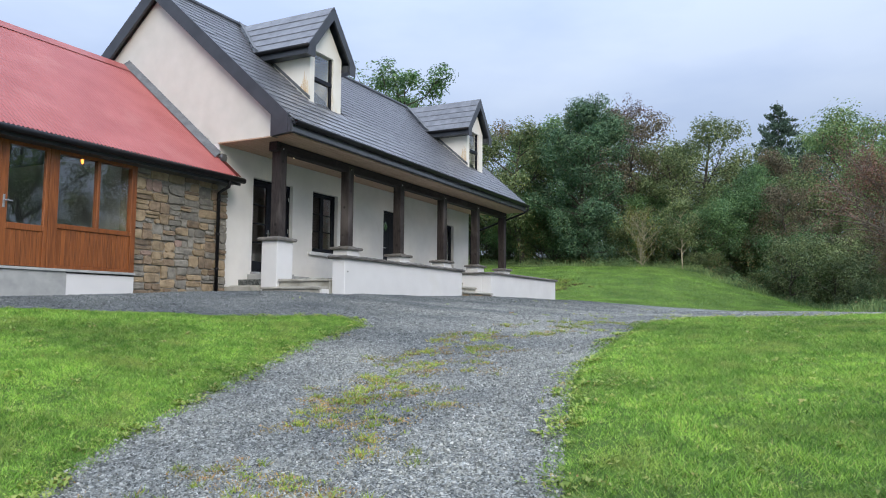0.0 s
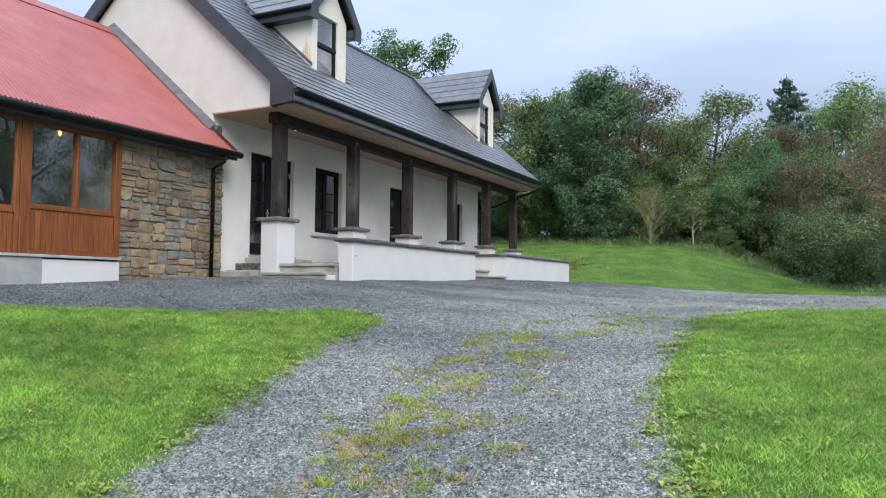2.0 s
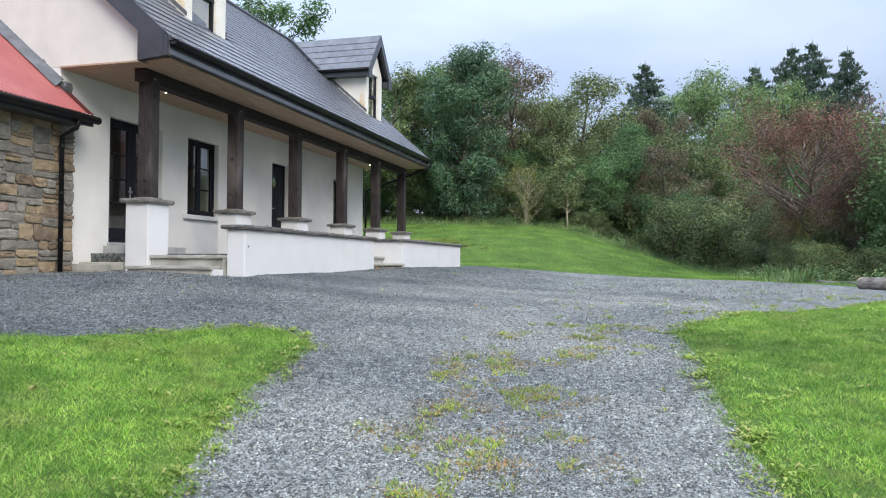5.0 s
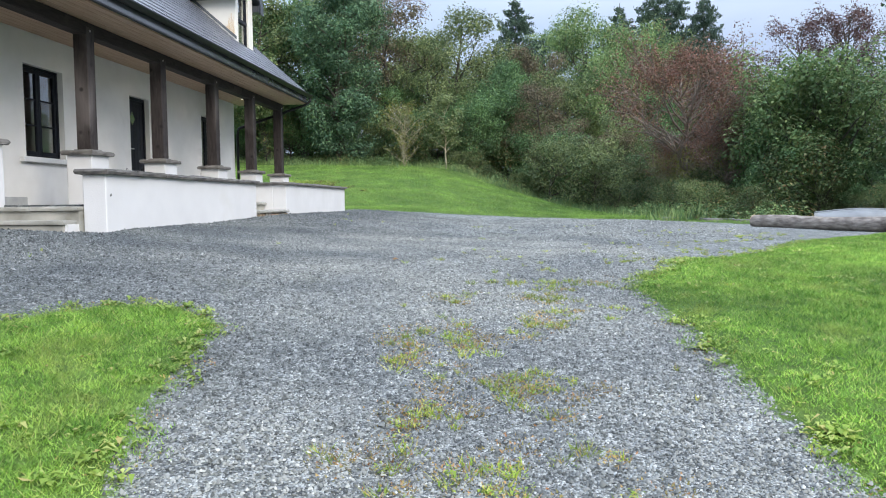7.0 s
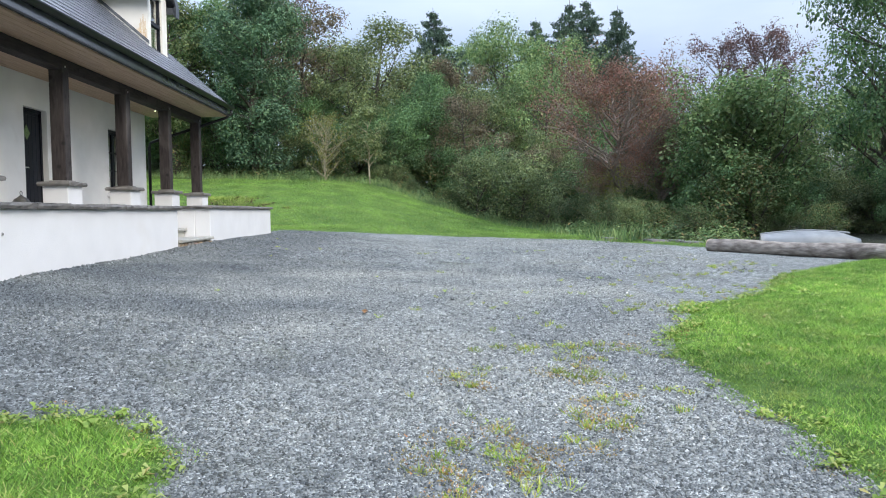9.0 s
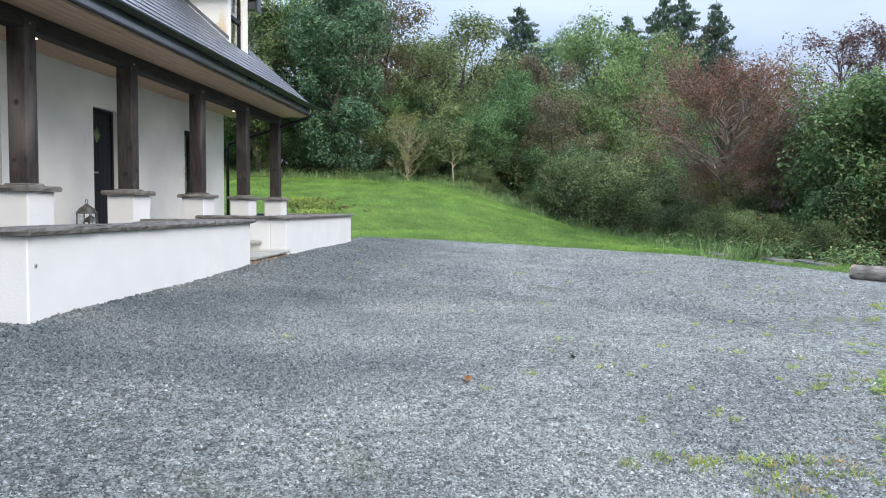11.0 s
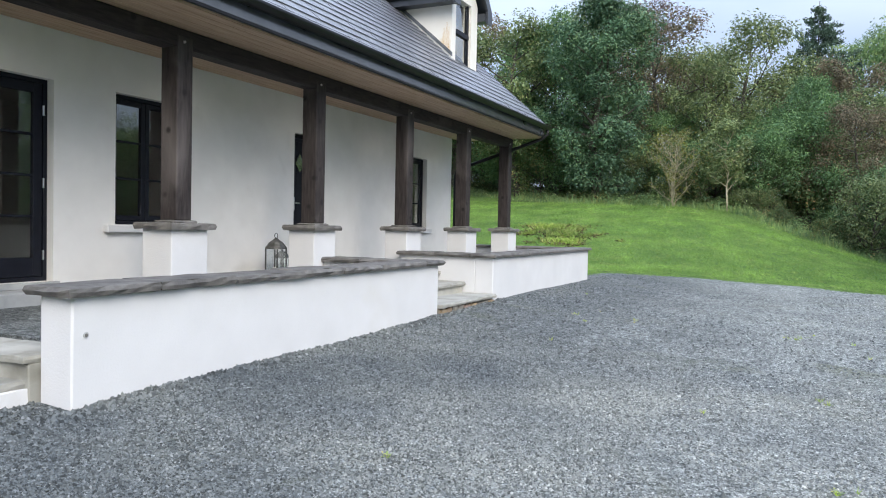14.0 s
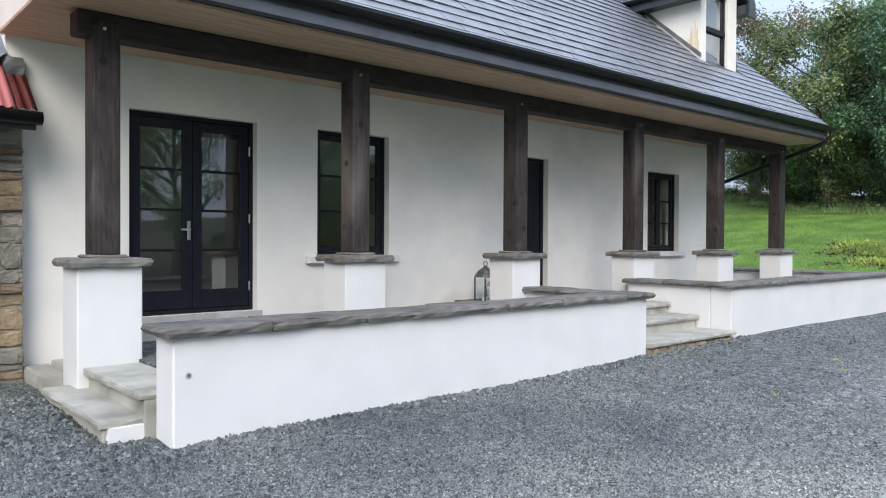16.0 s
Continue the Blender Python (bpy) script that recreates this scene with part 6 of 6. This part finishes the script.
def rosettes(rows, seed, leaves, length, wide, mat_leaf, name, label):
    """Flat-lying leaves spreading from a heart at (x, y, radius)."""
    r = np.random.RandomState(seed)
    c = np.repeat(np.array(rows), leaves, axis=0)
    n = len(c)
    rad = np.clip(c[:, 2] / 0.05, 0.4, 1.8)
    x, y = c[:, 0] + r.normal(0, 0.5, n) * c[:, 2], c[:, 1] + r.normal(0, 0.5, n) * c[:, 2]
    z = height_at(x, y, turf_at(x, y)) + r.uniform(0.006, 0.028, n)
    a = r.uniform(0, 6.283, n)
    ln = length * rad * r.uniform(0.5, 1.3, n)
    ww = wide * rad * r.uniform(0.6, 1.3, n) / 2
    rise, tip = r.uniform(0.1, 0.55, n) * ln, r.uniform(-0.15, 0.35, n) * ln
    ca, sa = np.cos(a), np.sin(a)
    p0 = np.stack([x, y, z], 1)
    p1 = np.stack([x + ca * ln * 0.6 - sa * ww, y + sa * ln * 0.6 + ca * ww, z + rise], 1)
    p2 = np.stack([x + ca * ln, y + sa * ln, z + tip], 1)
    p3 = np.stack([x + ca * ln * 0.6 + sa * ww, y + sa * ln * 0.6 - ca * ww, z + rise], 1)
    v = np.stack([p0, p1, p2, p3], 1).reshape(-1, 3)
    return tagged(new(name, soup(name, v, None, mat_leaf)), label, "weeds", kind="stuff")


rw = random.Random(12)
LINE = [(-12.5, -9.3), (-10.8, -8.55), (-9.0, -8.0), (-6.8, -7.55), (-4.8, -7.8), (-3.4, -8.2)]
rows = []
for (ax, ay), (bx, by) in zip(LINE, LINE[1:]):
    for i in range(int(46 * math.hypot(bx - ax, by - ay))):
        f = rw.random()
        o = rw.gauss(0, 0.33)
        x, y = ax + f * (bx - ax), ay + f * (by - ay) + o
        if noise.noise((x * 1.1, y * 1.6, 9)) > -0.12:
            rows.append((x, y, rw.uniform(0.02, 0.085)))
for i in range(420):
    x, y = rw.uniform(-9, 7), rw.uniform(-12.5, -7.0)
    if noise.noise((x * 0.6, y * 0.6, 3)) > 0.12:
        rows.append((x, y, rw.uniform(0.012, 0.045)))
for i in range(110):
    x, y = rw.uniform(-7, 8), rw.uniform(-7.5, -3.3)
    if noise.noise((x * 0.7, y * 0.7, 5)) > 0.22:
        rows.append((x, y, rw.uniform(0.008, 0.022)))
for i in range(520):
    x, y = rw.uniform(-2.2, 6.5), rw.uniform(-12.8, -8.6)
    if noise.noise((x * 0.8, y * 1.2, 15)) > 0.0 and -1.6 < float(turf_at(np.array([x]), np.array([y]))[0]) < 0:
        rows.append((x, y, rw.uniform(0.02, 0.06)))
moss = [(x + rw.gauss(0, 0.1), y + rw.gauss(0, 0.1), q * 1.3) for x, y, q in rows[:260:2]]
clumps(moss, 8, 150, 0.012, 0.012, L_MOSS, "dry_moss", "flat patches of yellow and orange dried moss on gravel")
rosettes([(x + rw.gauss(0, q), y + rw.gauss(0, q), q * 0.5) for x, y, q in rows[::2] for _ in range(3)], 15, 8, 0.038, 0.017, L_WEED, "low_weeds", "small flat-leaved weeds growing through gravel")
clumps([(x, y, q * 0.42) for x, y, q in rows], 5, 95, 0.036, 0.007, L_WEED, "drive_weeds", "yellow-green weeds and moss tufts growing through gravel")
rows = []
for poly, a, b in ((LEFT_LAWN, 2, 12), (RIGHT_LAWN, 2, 14)):
    for (ax, ay), (bx, by) in zip(poly[a:b], poly[a + 1:b + 1]):
        for i in range(int(16 * math.hypot(bx - ax, by - ay))):
            f = rw.random()
            rows.append((ax + f * (bx - ax) + rw.gauss(0, 0.08), ay + f * (by - ay) + rw.gauss(0, 0.08), rw.uniform(0.02, 0.06)))
inside = turf_at(np.array([q[0] for q in rows]), np.array([q[1] for q in rows]))
rows = [q for q, d in zip(rows, inside) if d > -0.05]
lawn_rows, lawn_rows2 = [], []
for i in range(4200):
    x, y = rw.uniform(-12.5, 1.5), rw.uniform(-13.5, -2.5)
    d = float(turf_at(np.array([x]), np.array([y]))[0])
    if d > 0.05 and noise.noise((x * 0.9, y * 0.9, 12)) > -0.15:
        (lawn_rows if rw.random() < 0.6 else lawn_rows2).append((x, y, rw.uniform(0.025, 0.07)))
rosettes(lawn_rows, 9, 9, 0.034, 0.024, L_EDGE, "lawn_clover", "pale clover and dandelion patches in the lawn")
clumps(lawn_rows2, 10, 34, 0.05, 0.007, L_GRASS, "grass_tufts", "longer darker tufts of grass in the lawn")
clumps([(x + rw.gauss(0, 0.1), y + rw.gauss(0, 0.1), q * 1.2) for x, y, q in rows[::3]], 16, 40, 0.01, 0.012, L_MOSS, "edge_thatch", "straw-brown dead thatch along the lawn's edge")
rosettes([(x + rw.gauss(0, 0.05), y + rw.gauss(0, 0.05), q) for x, y, q in rows for _ in range(2)], 6, 9, 0.048, 0.024, L_EDGE, "edge_weeds", "dandelion and dock leaves along the lawn's ragged edge")
rows = []
for i in range(150):
    x = rw.uniform(18.2, 22.5)
    rows.append((x, 0.35 + 0.45 * (x - 20) + rw.gauss(0, 0.4 + 0.5 * rw.random()), rw.uniform(0.06, 0.16)))
clumps([(x, y, q * 1.8) for x, y, q in rows[::2]], 17, 16, 0.05, 0.1, L_SOIL, "bare_soil", "bare brown soil scraped from the grass bank")
clumps(rows[::2], 7, 22, 0.12, 0.05, L_EDGE, "bank_weeds", "low weeds and soil on the bank behind the terrace")


def pebbles(n, xr, yr, lo, hi, seed):
    r = np.random.RandomState(seed)
    x, y = r.uniform(*xr, n), r.uniform(*yr, n)
    keep = (turf_at(x, y) < 0.05) & ~((y > -3.06) & (x > -2.1)) & (y < -0.4)
    x, y = x[keep], y[keep]
    n = len(x)
    z = height_at(x, y, turf_at(x, y))
    s = lo + (hi - lo) * r.uniform(0, 1, n) ** 2.5
    chip = np.array([(1, 0, -0.25), (0, 1, -0.25), (-1, 0, -0.25), (0, -1, -0.25), (0.3, 0.2, 0.75), (-0.3, -0.15, 0.7)])
    V = chip[None] * r.uniform(0.7, 1.25, (n, 6, 1)) + r.normal(0, 0.17, (n, 6, 3))
    a = r.uniform(0, 6.283, n)
    ca, sa = np.cos(a)[:, None], np.sin(a)[:, None]
    X = V[:, :, 0] * ca - V[:, :, 1] * sa * 0.7
    Y = V[:, :, 0] * sa + V[:, :, 1] * ca * 0.7
    P = np.stack([X * s[:, None] + x[:, None], Y * s[:, None] + y[:, None], V[:, :, 2] * s[:, None] * 0.8 + z[:, None] + s[:, None] * 0.35], -1)
    F = np.array([(0, 1, 4), (1, 5, 4), (1, 2, 5), (2, 3, 5), (3, 4, 5), (3, 0, 4)])
    idx = (np.arange(n)[:, None, None] * 6 + F[None]).reshape(-1)
    me = bpy.data.meshes.new("loose_gravel")
    me.vertices.add(n * 6)
    me.vertices.foreach_set("co", P.astype(np.float32).ravel())
    me.loops.add(len(idx))
    me.loops.foreach_set("vertex_index", idx.astype(np.int32))
    me.polygons.add(len(idx) // 3)
    me.polygons.foreach_set("loop_start", np.arange(0, len(idx), 3, dtype=np.int32))
    me.update(calc_edges=True)
    me.materials.append(M_PEBBLE)
    return tagged(new("loose_gravel", me), "loose grey crushed stone chippings on the drive", "gravel", kind="stuff")


M_PEBBLE = leaf_mat("stone_chippings", [(0, (0.055, 0.06, 0.058)), (0.4, (0.16, 0.171, 0.166)), (0.92, (0.27, 0.285, 0.276)), (1, (0.42, 0.43, 0.42))], 0.75, 0.0)
nt = M_PEBBLE.node_tree
pb = nt.nodes["Principled BSDF"]
# loose chippings take the same painted shade by the house
nt.links.new(mixc(nt, 1.0, pb.inputs["Base Color"].links[0].from_socket, house_shade(nt), "MULTIPLY"), pb.inputs["Base Color"])
pebbles(130000, (-12.6, -3), (-10.4, -6.0), 0.005, 0.0145, 41)
pebbles(70000, (-3, 3), (-9.8, -3.0), 0.006, 0.015, 45)
pebbles(60000, (-3.4, 1.6), (-6.2, -3.06), 0.005, 0.014, 47)
pebbles(5000, (-2.3, 5.5), (-3.2, -3.06), 0.012, 0.03, 48)
pebbles(1800, (-2.9, -2.1), (-3.3, -1.0), 0.01, 0.027, 49)
pebbles(36000, (-8, -2.2), (-6.0, -2.4), 0.006, 0.016, 46)
pebbles(16000, (-12.2, -2.2), (-3.2, -0.4), 0.007, 0.018, 42)
pebbles(2600, (-12, 6), (-10.5, -3.1), 0.012, 0.026, 43)
pebbles(26000, (1.5, 14), (-12.5, -3.1), 0.01, 0.024, 44)

# fallen leaves and single stones on the gravel
for x, y, s, nm, mt, lb in ((-2.24, -6.56, 0.075, "fallen_leaf", M_DEADLEAF, "curled orange-brown leaf on the gravel"), (-1.2, -7.43, 0.055, "bark_scrap", M_DARK, "dark scrap of bark on the gravel")):
    bm = bmesh.new()
    vs = [bm.verts.new((x + s * a, y + s * b, ground_z(x, y) + 0.02 + c * s)) for a, b, c in ((-1, 0, 0), (-0.4, -0.45, 0.2), (0.4, -0.4, 0.1), (1, 0.1, 0.25), (0.4, 0.45, 0.1), (-0.4, 0.4, 0.25), (0, 0, 0))]
    for i in range(6):
        bm.faces.new((vs[6], vs[i], vs[(i + 1) % 6]))
    bmesh.ops.solidify(bm, geom=bm.faces[:], thickness=0.004)
    solid(nm, bm, mt, lb, "leaf" if "leaf" in nm else "bark")
for i, (x, y, w, d) in enumerate(((12.6, -12.6, 0.7, 0.25), (10.9, -13.3, 0.9, 0.22), (9.6, -13.8, 0.8, 0.2))):
    z = ground_z(x, y)
    solid("edging_stone", rough_slab(x - w, y - d, z - 0.03, x + w, y + d, z + 0.08, 500 + i, 0.03), M_FLAG, "flat pale stone at the gravel's edge", "stone", group="edging stones")
fp = thing("fence_post", (24.5, -13.3, ground_z(24.5, -13.3)), "weathered wooden fence post in front of the scrub", "post")
part("post", box(24.44, -13.36, ground_z(24.5, -13.3) - 0.2, 24.56, -13.24, ground_z(24.5, -13.3) + 1.35, bevel=0.01), M_TWIG, fp)
vent = thing("wall_vent", (-1.98, AF, 0.45), "small grey pipe outlet in the white wall", "vent")
part("cap", tube([(-1.98, AF - 0.006, 0.45), (-1.98, AF + 0.02, 0.45)], 0.02, 14), M_CONC, vent)
part("hole", tube([(-1.98, AF - 0.008, 0.45), (-1.98, AF + 0.01, 0.45)], 0.012, 12), M_FLAG, vent)
